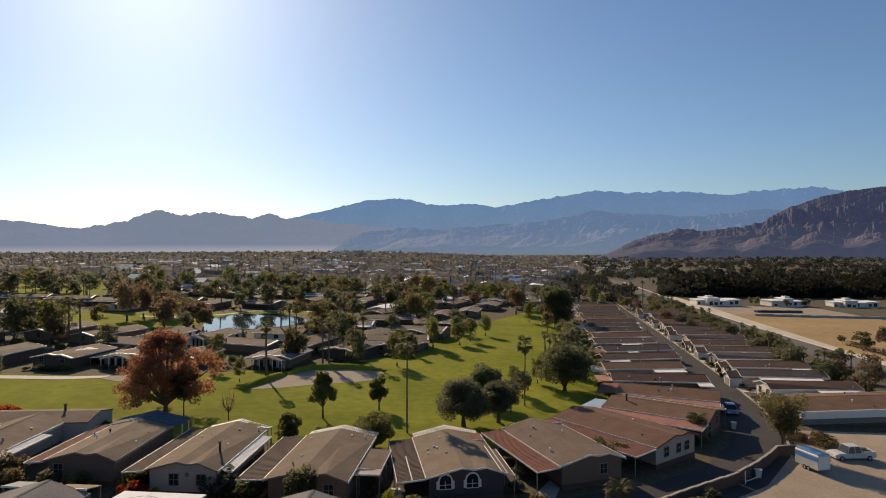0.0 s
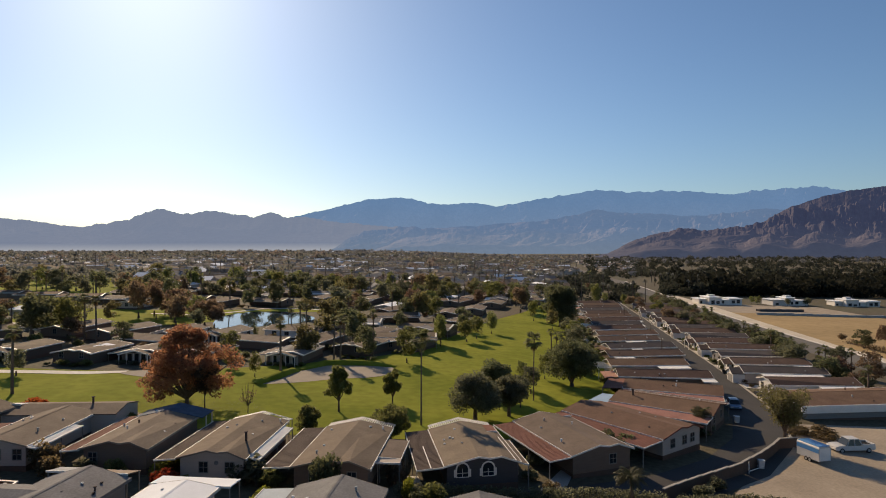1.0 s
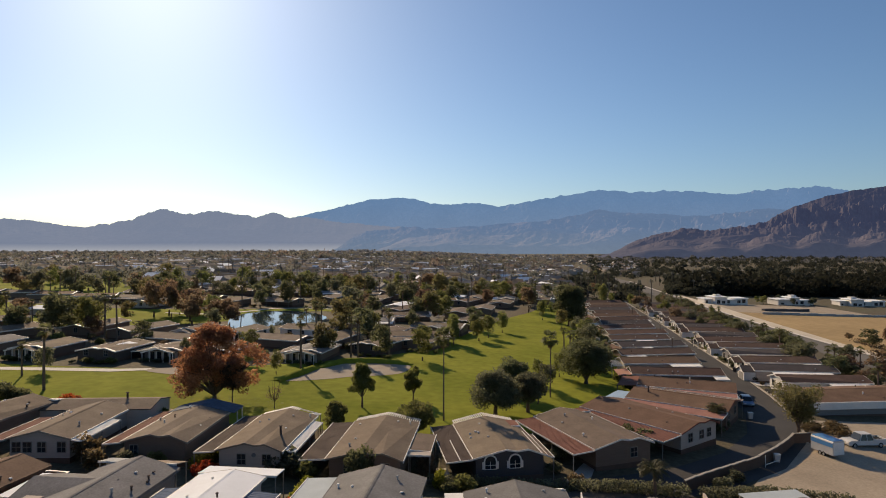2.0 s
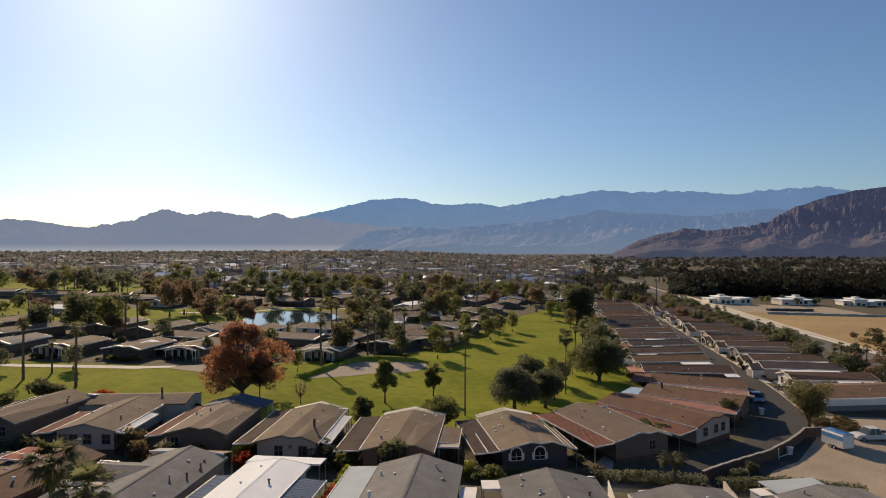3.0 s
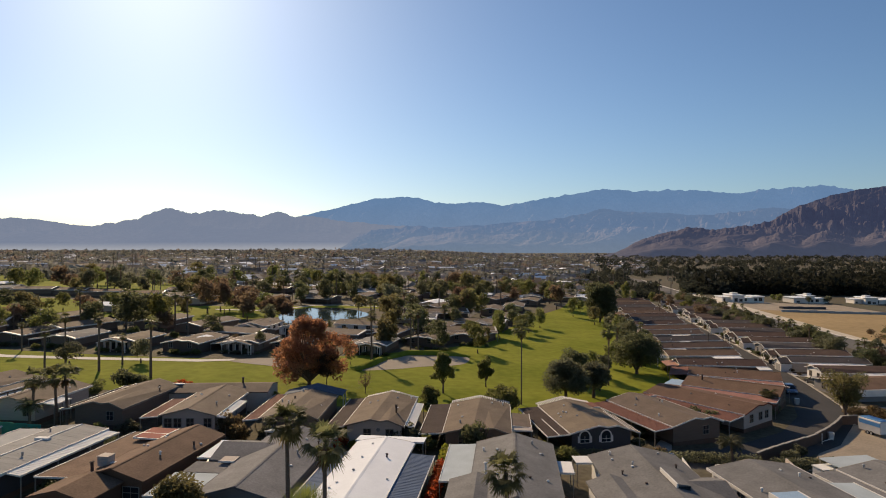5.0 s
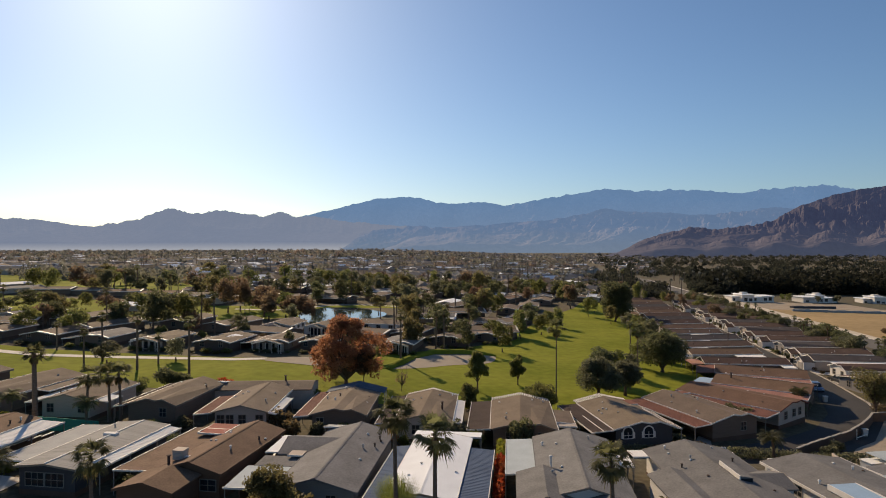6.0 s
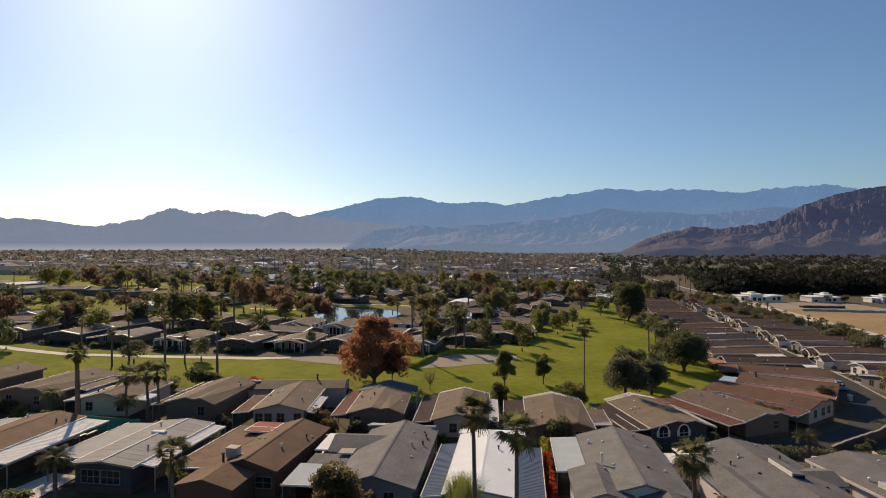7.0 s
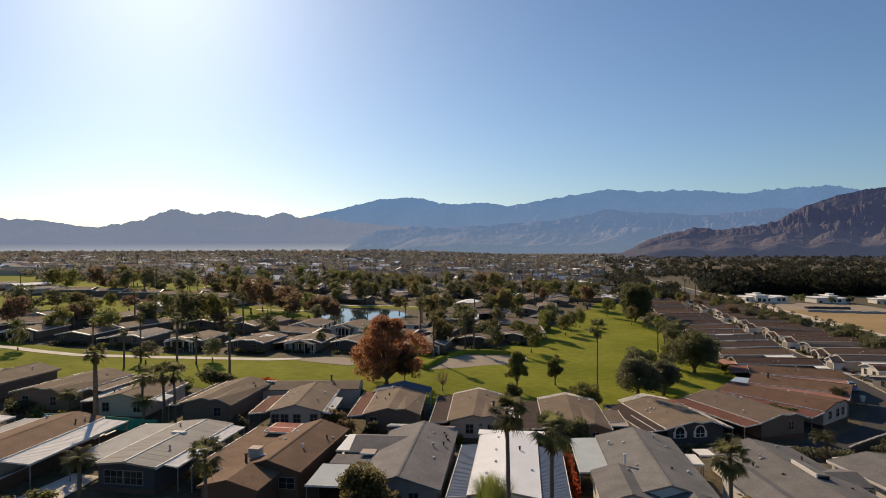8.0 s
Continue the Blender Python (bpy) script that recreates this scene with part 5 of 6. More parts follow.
while count < 210:
    y = 128 + 220 * rnd.random()
    x = rnd.uniform(-0.75 * y - 40, 0.2 * y + 20)
    if street_zone(x - 6, y) or inside(x, y, [(-84, 132), (-34, 132), (-40, 176), (-78, 176)]) or any(inside(x, y, o) for o in OPEN) or any((x - a) ** 2 + (y - b) ** 2 < 26 for a, b in spots):
        continue
    kind = rnd.choice(("green", "green", "dark", "dark", "olive", "rust", "yellow", "fan", "fan"))
    h = rnd.uniform(5.5, 11.5) if kind != "fan" else rnd.uniform(7, 12)
    plant(kind, x, y, h, h * rnd.uniform(0.35, 0.5), rnd)
    count += 1


for i in range(16):
    y = rnd.uniform(285, 400)
    plant(rnd.choice(("green", "dark", "fan", "olive", "rust")), rnd.uniform(0.17, 0.34) * y + rnd.choice((-30, -20, -10, 4)), y, rnd.uniform(4, 7.5), rnd.uniform(1.8, 3.4), rnd)


def far_woods(name, leaf, bands, seed, label, left=-0.85, right=0.85, tall=1.0):
    """Far tree cover, too small to count: leaf clumps from near to far."""
    rng = np.random.default_rng(seed)
    vs, fs, n0 = [], [], 0
    for y0, y1, count, r in bands:
        y = rng.uniform(y0, y1, count)
        x = y * rng.uniform(left, right, count)
        for a, b in zip(x, y):
            thick = noise.noise((a / 60, b / 95, seed * 0.7))
            if thick < rng.uniform(-0.45, 0.1):
                continue
            s = r * (rng.uniform(0.5, 1.05) + 0.9 * rng.random() ** 5 + 0.25 * thick)
            v, f = leaves([(a, b, ground_z(a, b) + s * 0.8 * tall, s, s * 0.75 * tall)], s * 0.27, 64, int(rng.integers(1 << 30)))
            vs.append(v), fs.append(f + n0)
            n0 += len(v)
    v, f = np.concatenate(vs), np.concatenate(fs)
    me = bpy.data.meshes.new(name)
    me.vertices.add(len(v)), me.vertices.foreach_set("co", v.ravel())
    me.loops.add(f.size), me.loops.foreach_set("vertex_index", f.ravel())
    me.polygons.add(len(f)), me.polygons.foreach_set("loop_start", np.arange(0, f.size, 4))
    me.update(calc_edges=True)
    me.materials.append(leaf)
    return tagged(new(name, me), label, "woods", "", "stuff")


far_woods("far_trees", M["wood_dark_haze"], [(290, 470, 170, 3.0), (470, 800, 520, 3.4), (800, 1500, 900, 4.2)], 1, "dark green tree cover across the far valley floor", -0.85, 0.19)
far_woods("far_trees", M["wood_green_haze"], [(290, 440, 160, 3.0), (440, 800, 520, 3.4), (800, 1500, 850, 4.2)], 2, "green tree cover across the far valley floor", -0.85, 0.19)
far_woods("far_trees", M["wood_rust_haze"], [(290, 440, 60, 3.3), (440, 800, 130, 4.2), (800, 1500, 200, 4.8)], 3, "brown autumn tree cover across the far valley floor", -0.85, 0.19)
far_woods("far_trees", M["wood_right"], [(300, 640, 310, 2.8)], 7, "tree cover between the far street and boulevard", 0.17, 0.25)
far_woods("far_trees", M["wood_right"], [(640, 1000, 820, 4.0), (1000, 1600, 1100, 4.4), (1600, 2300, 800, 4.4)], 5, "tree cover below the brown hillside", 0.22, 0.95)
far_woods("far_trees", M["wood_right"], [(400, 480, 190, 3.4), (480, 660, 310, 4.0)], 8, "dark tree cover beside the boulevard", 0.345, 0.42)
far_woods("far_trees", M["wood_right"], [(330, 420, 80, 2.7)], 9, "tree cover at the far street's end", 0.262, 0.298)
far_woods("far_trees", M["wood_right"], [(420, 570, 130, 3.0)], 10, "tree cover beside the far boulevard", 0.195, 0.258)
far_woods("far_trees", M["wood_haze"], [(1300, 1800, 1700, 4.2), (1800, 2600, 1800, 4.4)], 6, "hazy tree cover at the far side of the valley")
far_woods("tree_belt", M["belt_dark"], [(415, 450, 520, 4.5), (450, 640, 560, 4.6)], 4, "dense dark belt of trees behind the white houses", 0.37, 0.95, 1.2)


def far_palms(seed, count):
    """Slender palms that rise above the far tree cover, too many to count."""
    rng = random.Random(seed)
    m = Mesh()
    tufts = []
    for _ in range(count):
        y = 290 + 620 * rng.random() ** 1.3
        x = y * rng.uniform(-0.8, 0.42)
        if inside(x, y, OPEN[2]) or abs(x - (119 + (y - 300) * 0.135)) < 18:
            continue
        h, z = rng.uniform(8, 14), ground_z(x, y)
        m.bar((x, y, z - 0.3), (x, y, z + h), 0.26, 0.18, 4)
        tufts.append((x, y, z + h, 1.15, 0.95))
    v, f = leaves(tufts, 0.55, len(tufts) * 26, seed, 0.6)
    m.add([tuple(p) for p in v.tolist()], [tuple(q) for q in f.tolist()])
    ob = part("far_palms", m, [M["palm_bark"], M["wood_dark_haze"]])
    n = len(f)
    kinds = [0] * (len(ob.data.polygons) - n) + [1] * n
    ob.data.polygons.foreach_set("material_index", kinds)
    return tagged(ob, "slender fan palms scattered across the far valley", "palms", "", "stuff")


def far_roofs(seed):
    rng = random.Random(seed)
    m, kinds = Mesh(), []
    for y0, y1, n in ((320, 420, 150), (420, 800, 1000), (800, 1500, 1500), (1500, 2600, 500)):
        for _ in range(n):
            y = rng.uniform(y0, y1)
            x = y * rng.uniform(-0.85, 0.17 if y < 700 else 0.30)
            if any(inside(x, y, o) for o in OPEN) or abs(x - (119 + (y - 300) * 0.135)) < 18:
                continue
            w, l, a, z = rng.uniform(4, 6), rng.uniform(6, 10), rng.uniform(-0.3, 0.3) + rng.choice((0, 1.57)), ground_z(x, y)
            c, s = math.cos(a), math.sin(a)
            pts = [(-l, -w, 0), (l, -w, 0), (l, w, 0), (-l, w, 0), (-l, -w, 3.0), (l, -w, 3.0), (l, w, 3.0), (-l, w, 3.0), (-l, 0, 5.2), (l, 0, 5.2)]
            m.add([(x + px * c - py * s, y + px * s + py * c, z + pz) for px, py, pz in pts], [(0, 1, 5, 4), (2, 3, 7, 6), (1, 2, 6, 9, 5), (3, 0, 4, 8, 7), (4, 5, 9, 8), (6, 7, 8, 9)])
            k = rng.choice((1, 2, 1, 2, 1, 2, 3))
            kinds += [0, 0, 0, 0, k, k]
    ob = part("far_homes", m, [M["wall_cream"], M["roof_tan"], M["roof_grey"], M["roof_white"]])
    ob.data.polygons.foreach_set("material_index", kinds)
    return tagged(ob, "pale low homes scattered across the far valley", "homes", "", "stuff")


far_roofs(9)
far_palms(31, 240)


def modern_house(x, y, yaw, seed):
    rnd = random.Random(seed)
    ob = root("modern_house", x, y, yaw, "white flat-roofed modern house before a dark tree belt", "house", "white modern houses")
    at = -12.0
    for k, (w, d, h) in enumerate(((4.2, 9, 3.0), (7, 11, 4.2), (6, 8, 2.5), (7, 10, 3.1)) if seed % 2 == 0 else ((8.5, 11, 3.4), (5, 9, 4.4), (7.5, 8, 2.7), (3.2, 6, 2.3))):
        y0 = rnd.uniform(-1.5, 1.5)
        part("wall", Mesh().box(at, y0 - d / 2, -0.8, at + w - 0.03, y0 + d / 2, h), M["wall_white"], ob)
        part("roof", Mesh().box(at - 0.5, y0 - d / 2 - 0.7, h, at + w + 0.2, y0 + d / 2 + 0.4, h + 0.3), M["roof_white"], ob)
        if k == 1:
            part("clerestory", Mesh().box(at + 2, y0 - 1.5, h + 0.3, at + 5, y0 + 2, h + 1.3), M["wall_white"], ob)
        for i in range(2 if k % 2 else 1):
            window(ob, at + w * (0.3 + 0.4 * i), y0 - d / 2, 0.7, min(1.8, w * 0.25), rnd.choice((1.0, 1.5, 1.9)))
        at += w
    return ob


for i, (x, y, yaw) in enumerate([(148.5, 343, 2), (194, 356, 4), (233, 356, -4), (282, 362, 0)]):
    modern_house(x, y, yaw, i)

# ---- hedges, shrubs, walls ----
def leaf_thing(name, spots, size, count, seed, leaf, label, category, group=""):
    """A plant that stands on the ground as one mass of leaves; spots in world metres above the ground at the first one."""
    x, y = spots[0][:2]
    z = ground_z(x, y)
    ob = new(name, leaf_mesh(name, [(a - x, b - y, c + ground_z(a, b) - z, r, h) for a, b, c, r, h in spots], size, count, seed, M[leaf]))
    ob.location = (x, y, z)
    return tagged(ob, label, category, group)


def hedge(line, wide, high, leaf, label, seed, dense=260, name="hedge"):
    spots = []
    for (x0, y0), (x1, y1) in zip(line, line[1:]):
        n = max(1, int(math.hypot(x1 - x0, y1 - y0) / (wide * 0.5)))
        for i in range(n):
            t = i / n
            for k in range(max(1, round(high / wide))):
                z = high * (k + 0.5) / max(1, round(high / wide))
                spots.append((x0 + (x1 - x0) * t, y0 + (y1 - y0) * t, z, wide * 0.55, max(0.25, high / max(1, round(high / wide)) * 0.6)))
    length = sum(math.hypot(b[0] - a[0], b[1] - a[1]) for a, b in zip(line, line[1:]))
    return leaf_thing(name, spots, 0.13, int(dense * length * max(1, high / 1.2)), seed, leaf, label, "hedge")


SHRUBS = {}


def shrub(x, y, r, h, leaf, label, rnd):
    key = leaf, rnd.randrange(2)
    m = pose(x, y, ground_z(x, y), 0, 0, rnd.uniform(0, 360)) @ Matrix.Diagonal((r, r, h / 1.7, 1))
    if key not in SHRUBS:
        rr = random.Random(len(SHRUBS) * 91 + 4)
        spots = [(rr.uniform(-0.5, 0.5), rr.uniform(-0.5, 0.5), rr.uniform(0.45, 1.15), rr.uniform(0.4, 0.6), rr.uniform(0.35, 0.55)) for _ in range(7)]
        SHRUBS[key] = tagged(new("shrub", leaf_mesh("shrub", spots, 0.11, 1100, len(SHRUBS) + 60, M[leaf])), label, "shrub", "shrubs between the homes")
        SHRUBS[key].matrix_basis = m
        return SHRUBS[key]
    ob = SHRUBS[key].copy()
    scene.collection.objects.link(ob)
    ob.matrix_basis = m
    return tagged(ob, label)


rnd = random.Random(77)
for x, y, r, h, leaf, label in [
    (-14.1, 59.8, 1.7, 4.6, "leaf_dark", "dense dark rounded tree shrub before a home"), (-22.3, 62.0, 2.3, 3.0, "leaf_olive", "broad olive shrub beside a home"), (-19.6, 61.2, 1.8, 2.4, "leaf_green", "green shrub beside a home"),
    (-30.8, 60.6, 1.5, 2.2, "leaf_scarlet", "reddish flowering shrub before a home"), (-28.6, 60.2, 0.8, 1.5, "leaf_lime", "small clipped bright green shrub"), (-39.6, 61.6, 1.2, 2.3, "leaf_olive", "olive shrub against a wall"),
    (-36.6, 61.4, 1.3, 2.4, "leaf_green", "green shrub against a wall"), (-7.2, 64.0, 1.4, 2.9, "leaf_rust", "red brown shrub between two homes"), (-5.8, 60.2, 0.75, 2.3, "leaf_lime", "clipped bright green column shrub"),
    (-3.4, 59.3, 1.5, 2.2, "leaf_green", "clipped round green shrub"), (-4.6, 58.7, 1.0, 1.8, "leaf_dark", "clipped dark green shrub"), (-44.2, 78.6, 2.4, 3.0, "leaf_green", "broad green shrub behind a home"), (-48.0, 82.5, 2.0, 2.6, "leaf_dark", "dark green shrub on the fairway edge"),
    (-60.2, 84.0, 1.8, 2.4, "leaf_scarlet", "red leaved shrub on the fairway edge"), (-70.2, 84.5, 2.0, 3.4, "leaf_dark", "tall dark clipped shrub beside the homes"), (-67.6, 84.2, 1.8, 3.2, "leaf_dark", "tall dark clipped shrub beside the homes"), (-72.9, 80.6, 1.8, 2.2, "leaf_green", "round green shrub beside the homes"),
    (-80.0, 80.0, 1.8, 2.0, "leaf_dark", "dark round shrub beside the homes"), (-85.0, 81.0, 2.2, 2.2, "leaf_green", "broad green shrub beside the homes"), (-57.5, 62.5, 1.6, 1.8, "leaf_olive", "olive shrub beside a fence"), (-60.5, 61.6, 1.5, 1.8, "leaf_green", "green shrub beside a fence"),
    (-62.8, 60.8, 1.2, 1.6, "leaf_lime", "bright green shrub beside a fence"), (-43.2, 61.4, 1.7, 2.6, "leaf_dry", "dry brown shrub beside the homes"), (-44.8, 63.6, 1.8, 3.2, "leaf_dry", "tall dry brown shrub beside the homes"), (-80.2, 61.5, 1.3, 1.6, "leaf_lime", "bright green shrub beside the homes"),
    (-84.5, 62.5, 1.6, 1.8, "leaf_green", "green shrub beside the homes"), (-88.0, 64.5, 1.8, 2.0, "leaf_dark", "dark shrub beside the homes"), (-78.0, 61.0, 1.2, 1.5, "leaf_dark", "clipped dark shrub beside the homes"), (-36.1, 31.7, 3.0, 3.8, "leaf_yellow", "large yellow green shrub before a home"),
    (-4.3, 33.9, 2.0, 2.6, "leaf_yellow", "yellow green shrub between homes"), (8.8, 71.0, 1.4, 1.8, "leaf_olive", "olive shrub beside a carport"), (7.4, 66.5, 1.2, 1.4, "leaf_olive", "low olive shrub on gravel"), (9.4, 63.4, 1.1, 1.3, "leaf_dry", "dry shrub on gravel"),
    (16.6, 86.5, 2.2, 2.4, "leaf_lime", "yellow green shrub between homes"), (18.8, 83.0, 1.8, 2.0, "leaf_green", "green shrub between homes"), (20.2, 79.6, 1.6, 1.9, "leaf_green", "green shrub between homes"), (21.6, 76.4, 1.3, 1.6, "leaf_olive", "olive shrub between homes"),
    (32.0, 118.0, 2.0, 2.4, "leaf_dark", "dark shrub beside the fairway"), (30.6, 113.0, 1.8, 2.0, "leaf_lime", "bright green shrub beside the fairway"), (33.6, 124.5, 1.8, 2.2, "leaf_green", "green shrub beside the fairway"),
    (52.8, 87.4, 2.4, 1.9, "leaf_dry", "dry brown bush in the yard"), (50.4, 90.0, 2.2, 0.9, "leaf_dry", "low dry brush in the yard"), (53.6, 89.6, 1.8, 0.8, "leaf_olive", "low brush in the yard"),
    (28.0, 66.2, 1.2, 1.4, "leaf_olive", "olive shrub against a block wall"), (25.6, 63.6, 1.4, 1.6, "leaf_olive", "olive shrub against a block wall"), (-20.0, 78.0, 1.6, 2.6, "leaf_green", "green shrub at a home's corner"), (36.4, 88.8, 1.6, 1.6, "leaf_olive", "olive shrub before a home"),
    (34.6, 86.4, 1.2, 1.2, "leaf_dark", "dark shrub before a home"), (-65.8, 36.8, 1.5, 1.4, "leaf_green", "green shrub before a home"), (-49.9, 37.7, 1.6, 2.2, "leaf_olive", "olive shrub before a home"), (-53.1, 41.1, 1.2, 1.5, "leaf_dark", "dark shrub beside a home")]:
    shrub(x, y, r, h, leaf, label, rnd)
for i in range(46):
    y = 113 + i * 3.9 + rnd.uniform(-1, 1)
    x = street_x(y) + rnd.choice((5.2, 5.6, 6.0))
    shrub(x, y, rnd.uniform(0.5, 1.0), rnd.uniform(0.7, 1.6), rnd.choice(("leaf_olive", "leaf_green", "leaf_dark", "leaf_dry")), "small shrub in a front yard", rnd)
for i in range(26):
    y = 110 + i * 6.6 + rnd.uniform(-1.5, 1.5)
    x = street_x(y) - rnd.uniform(19.5, 24)
    shrub(x, y, rnd.uniform(1.0, 1.9), rnd.uniform(1.4, 2.6), rnd.choice(("leaf_olive", "leaf_green", "leaf_dark", "leaf_lime")), "shrub behind a home on the fairway edge", rnd)
for i in range(110):
    y = rnd.uniform(128, 240)
    x = rnd.uniform(-0.75 * y, -2)
    if not any(inside(x, y, o) for o in OPEN) and not street_zone(x, y):
        shrub(x, y, rnd.uniform(0.9, 1.9), rnd.uniform(1.0, 2.4), rnd.choice(("leaf_olive", "leaf_green", "leaf_dark", "leaf_dry")), "low shrub among the homes beyond the fairway", rnd)
for i in range(12):
    y = 123.4 + i * 11.9
    x = street_x(y)
    if i % 3 != 2:
        hedge([(x - 21.5, y + 0.4), (x - rnd.uniform(8, 13), y)], 1.3, rnd.uniform(1.6, 2.3), "leaf_olive" if i % 2 else "leaf_dark", "dark unclipped hedge between two homes", 130 + i, 110)
for x, y, yaw, w, l in rowD[:10]:
    for k in range(4):
        shrub(x + (k - 1.5) * w * 0.27 + rnd.uniform(-0.5, 0.5), y - l / 2 - rnd.uniform(1.0, 2.4), rnd.uniform(0.7, 1.5), rnd.uniform(0.7, 1.5), rnd.choice(("leaf_dark", "leaf_olive", "leaf_green")), "low dark shrub before a home beside the fairway", rnd)
hedge([(-6.5, 61.0), (4.0, 60.6), (14.0, 61.8), (21.0, 61.2)], 1.5, 1.3, "leaf_olive", "long olive brown hedge behind the homes", 1)
hedge([(22.5, 61.0), (30.0, 62.0), (38.0, 60.5)], 1.6, 1.2, "leaf_olive", "olive brown hedge along the yard", 2)
hedge([(-32.6, 62.2), (-31.4, 69.0), (-30.6, 76.5)], 1.1, 1.5, "leaf_lime", "clipped yellow green hedge between two homes", 3)
hedge([(-17.3, 50.4), (-17.6, 46.0)], 0.9, 1.9, "leaf_lime", "bright yellow green hedge", 4)
hedge([(-17.7, 45.6), (-18.6, 36.3)], 0.9, 1.9, "leaf_scarlet", "scarlet flowering hedge between two homes", 5)
hedge([(-67.2, 44.5), (-66.5, 55.4)], 0.9, 1.5, "leaf_lime", "clipped green hedge beside a carport", 6)
hedge([(-72.0, 36.0), (-56.8, 33.0)], 1.3, 1.2, "leaf_dark", "dark clipped hedge before a home", 7)
hedge([(-55.2, 55.3), (-68.0, 57.8)], 1.3, 1.7, "leaf_dark", "dark hedge behind a metal roofed home", 8)
hedge([(-90.5, 66.5), (-92.0, 79.0)], 1.4, 1.6, "leaf_dark", "clipped dark hedge between homes", 9)
hedge([(28.6, 107.2), (33.5, 112.6), (45.0, 113.2)], 1.5, 1.8, "leaf_dark", "dark hedge between two homes", 10)
for i in range(3):
    y = 129.5 + i * 23.8
    hedge([(street_x(y) - 20, y - 6.0), (street_x(y) - 7, y - 5.4)], 1.4, 1.7, "leaf_dark", "dark hedge between two homes", 12 + i, 150)
hedge([(122.5, 158), (126.5, 196)], 2.6, 1.6, "leaf_dry", "dry brush along the field's edge", 20, 90, "brush")


def wall_run(name, line, high, thick, mat, label, cap=None, piece=2.4):
    """A block wall: panels between pilasters along a line, each on the ground, with a cap."""
    x, y = line[0]
    ob = tagged(new(name), label, "wall")
    ob.location = (x, y, ground_z(x, y))
    for (x0, y0), (x1, y1) in zip(line, line[1:]):
        n = max(1, round(math.hypot(x1 - x0, y1 - y0) / piece))
        a = math.atan2(y1 - y0, x1 - x0)
        s = math.hypot(x1 - x0, y1 - y0) / n
        for i in range(n):
            px, py = x0 + (x1 - x0) * i / n, y0 + (y1 - y0) * i / n
            p = part("panel", Mesh().box(0, -thick / 2, -0.6, s + 0.004, thick / 2, high), M[mat], ob)
            p.matrix_basis = pose(px - x, py - y, ground_z(px, py) - ob.location.z, 0, 0, math.degrees(a))
            if cap:
                part("cap", Mesh().box(-0.01, -thick / 2 - 0.05, high, s + 0.01, thick / 2 + 0.05, high + 0.09), M[cap], p)
    return ob


wall_run("block_wall", [(20.9, 62.5), (24.5, 65.3), (28.5, 68.2), (33.4, 71.6)], 1.25, 0.2, "block", "curved brown block wall with a pale cap", "concrete")
wall_run("block_wall", [(33.5, 71.8), (37.2, 75.2), (40.8, 79.0), (43.5, 82.2), (46.2, 82.7)], 1.35, 0.2, "block", "curved brown block wall beside the storage yard", "concrete")
wall_run("block_wall", [(18.1, 50.7), (17.2, 45.2), (16.4, 39.5)], 1.6, 0.18, "wall_cream", "pale stuccoed boundary wall between homes")
wall_run("fence", [(7.0, 49.7), (6.3, 43.9), (5.5, 37.7)], 1.5, 0.1, "wall_white", "white board fence between homes", None, 1.2)
wall_run("fence", [(-50.2, 54.9), (-45.5, 54.6), (-41.1, 53.9), (-40.3, 44.9), (-41.1, 37.6)], 1.7, 0.1, "wall_brown", "brown fence with a pale cap behind a home", "trim", 1.8)
wall_run("fence", [(-81.5, 60.2), (-74.0, 60.2), (-66.5, 59.4)], 1.6, 0.06, "green_mesh", "green mesh privacy fence behind the homes", None, 2.0)
wall_run("fence", [(-69.6, 55.6), (-70.6, 46.0), (-71.4, 38.0)], 1.2, 0.1, "wall_brown", "low brown fence with a pale cap", "trim", 1.8)
wall_run("boundary_wall", [(80.5, 112), (82.5, 150), (89.0, 198), (98.0, 255)], 1.5, 0.2, "block", "long block wall behind the homes along the boulevard", None, 6.0)
wall_run("retaining_wall", [(142, 286), (206, 293), (290, 296)], 0.9, 0.8, "metal_grey", "long low blue grey barrier across the empty field", None, 9.0)
wall_run("retaining_wall", [(152, 305), (178, 312)], 1.0, 2.5, "wall_dark", "dark low earth bank in the building plot", None, 6.0)
sheet("cart_path", [(-140, 113.5), (-123, 111.3), (-116, 108.9), (-106, 106.6), (-89, 107.9), (-76, 109.8), (-68, 110.6), (-62, 112.6), (-62, 110.6), (-68, 108.0), (-76, 107.2), (-89, 105.5), (-106, 104.2), (-116, 106.4), (-123, 108.8), (-140, 111)], M["pale_path"], 0.09, "pale concrete cart path along the fairway")
sheet("cart_path", [(-160, 168), (-113, 165.6), (-100, 167.2), (-92, 166.2), (-92, 164.6), (-100, 165.4), (-113, 163.8), (-160, 166)], M["pale_path"], 0.09, "pale concrete cart path beside the far fairway")
sheet("cart_path", [(-100, 199), (-87, 200), (-78, 212), (-72, 226), (-60, 231.5), (-45, 231), (-45, 229.4), (-60, 229.6), (-71, 224), (-77, 210), (-86.5, 198), (-100, 197)], M["pale_path"], 0.09, "pale concrete cart path beside the pond")
sheet("street_spur", [(-16, 198), (-12, 199), (-7, 228), (-4, 262), (-12, 262), (-14, 228)], M["old_asphalt"], 0.06, "pale asphalt street among the far homes")
sheet("dry_patch", smooth_loop([(-70, 80), (-58, 79.5), (-48, 80.5), (-44, 84), (-50, 87), (-62, 87.5)], 4), M["lot"], 0.07, "bare sandy patch at the fairway's edge")
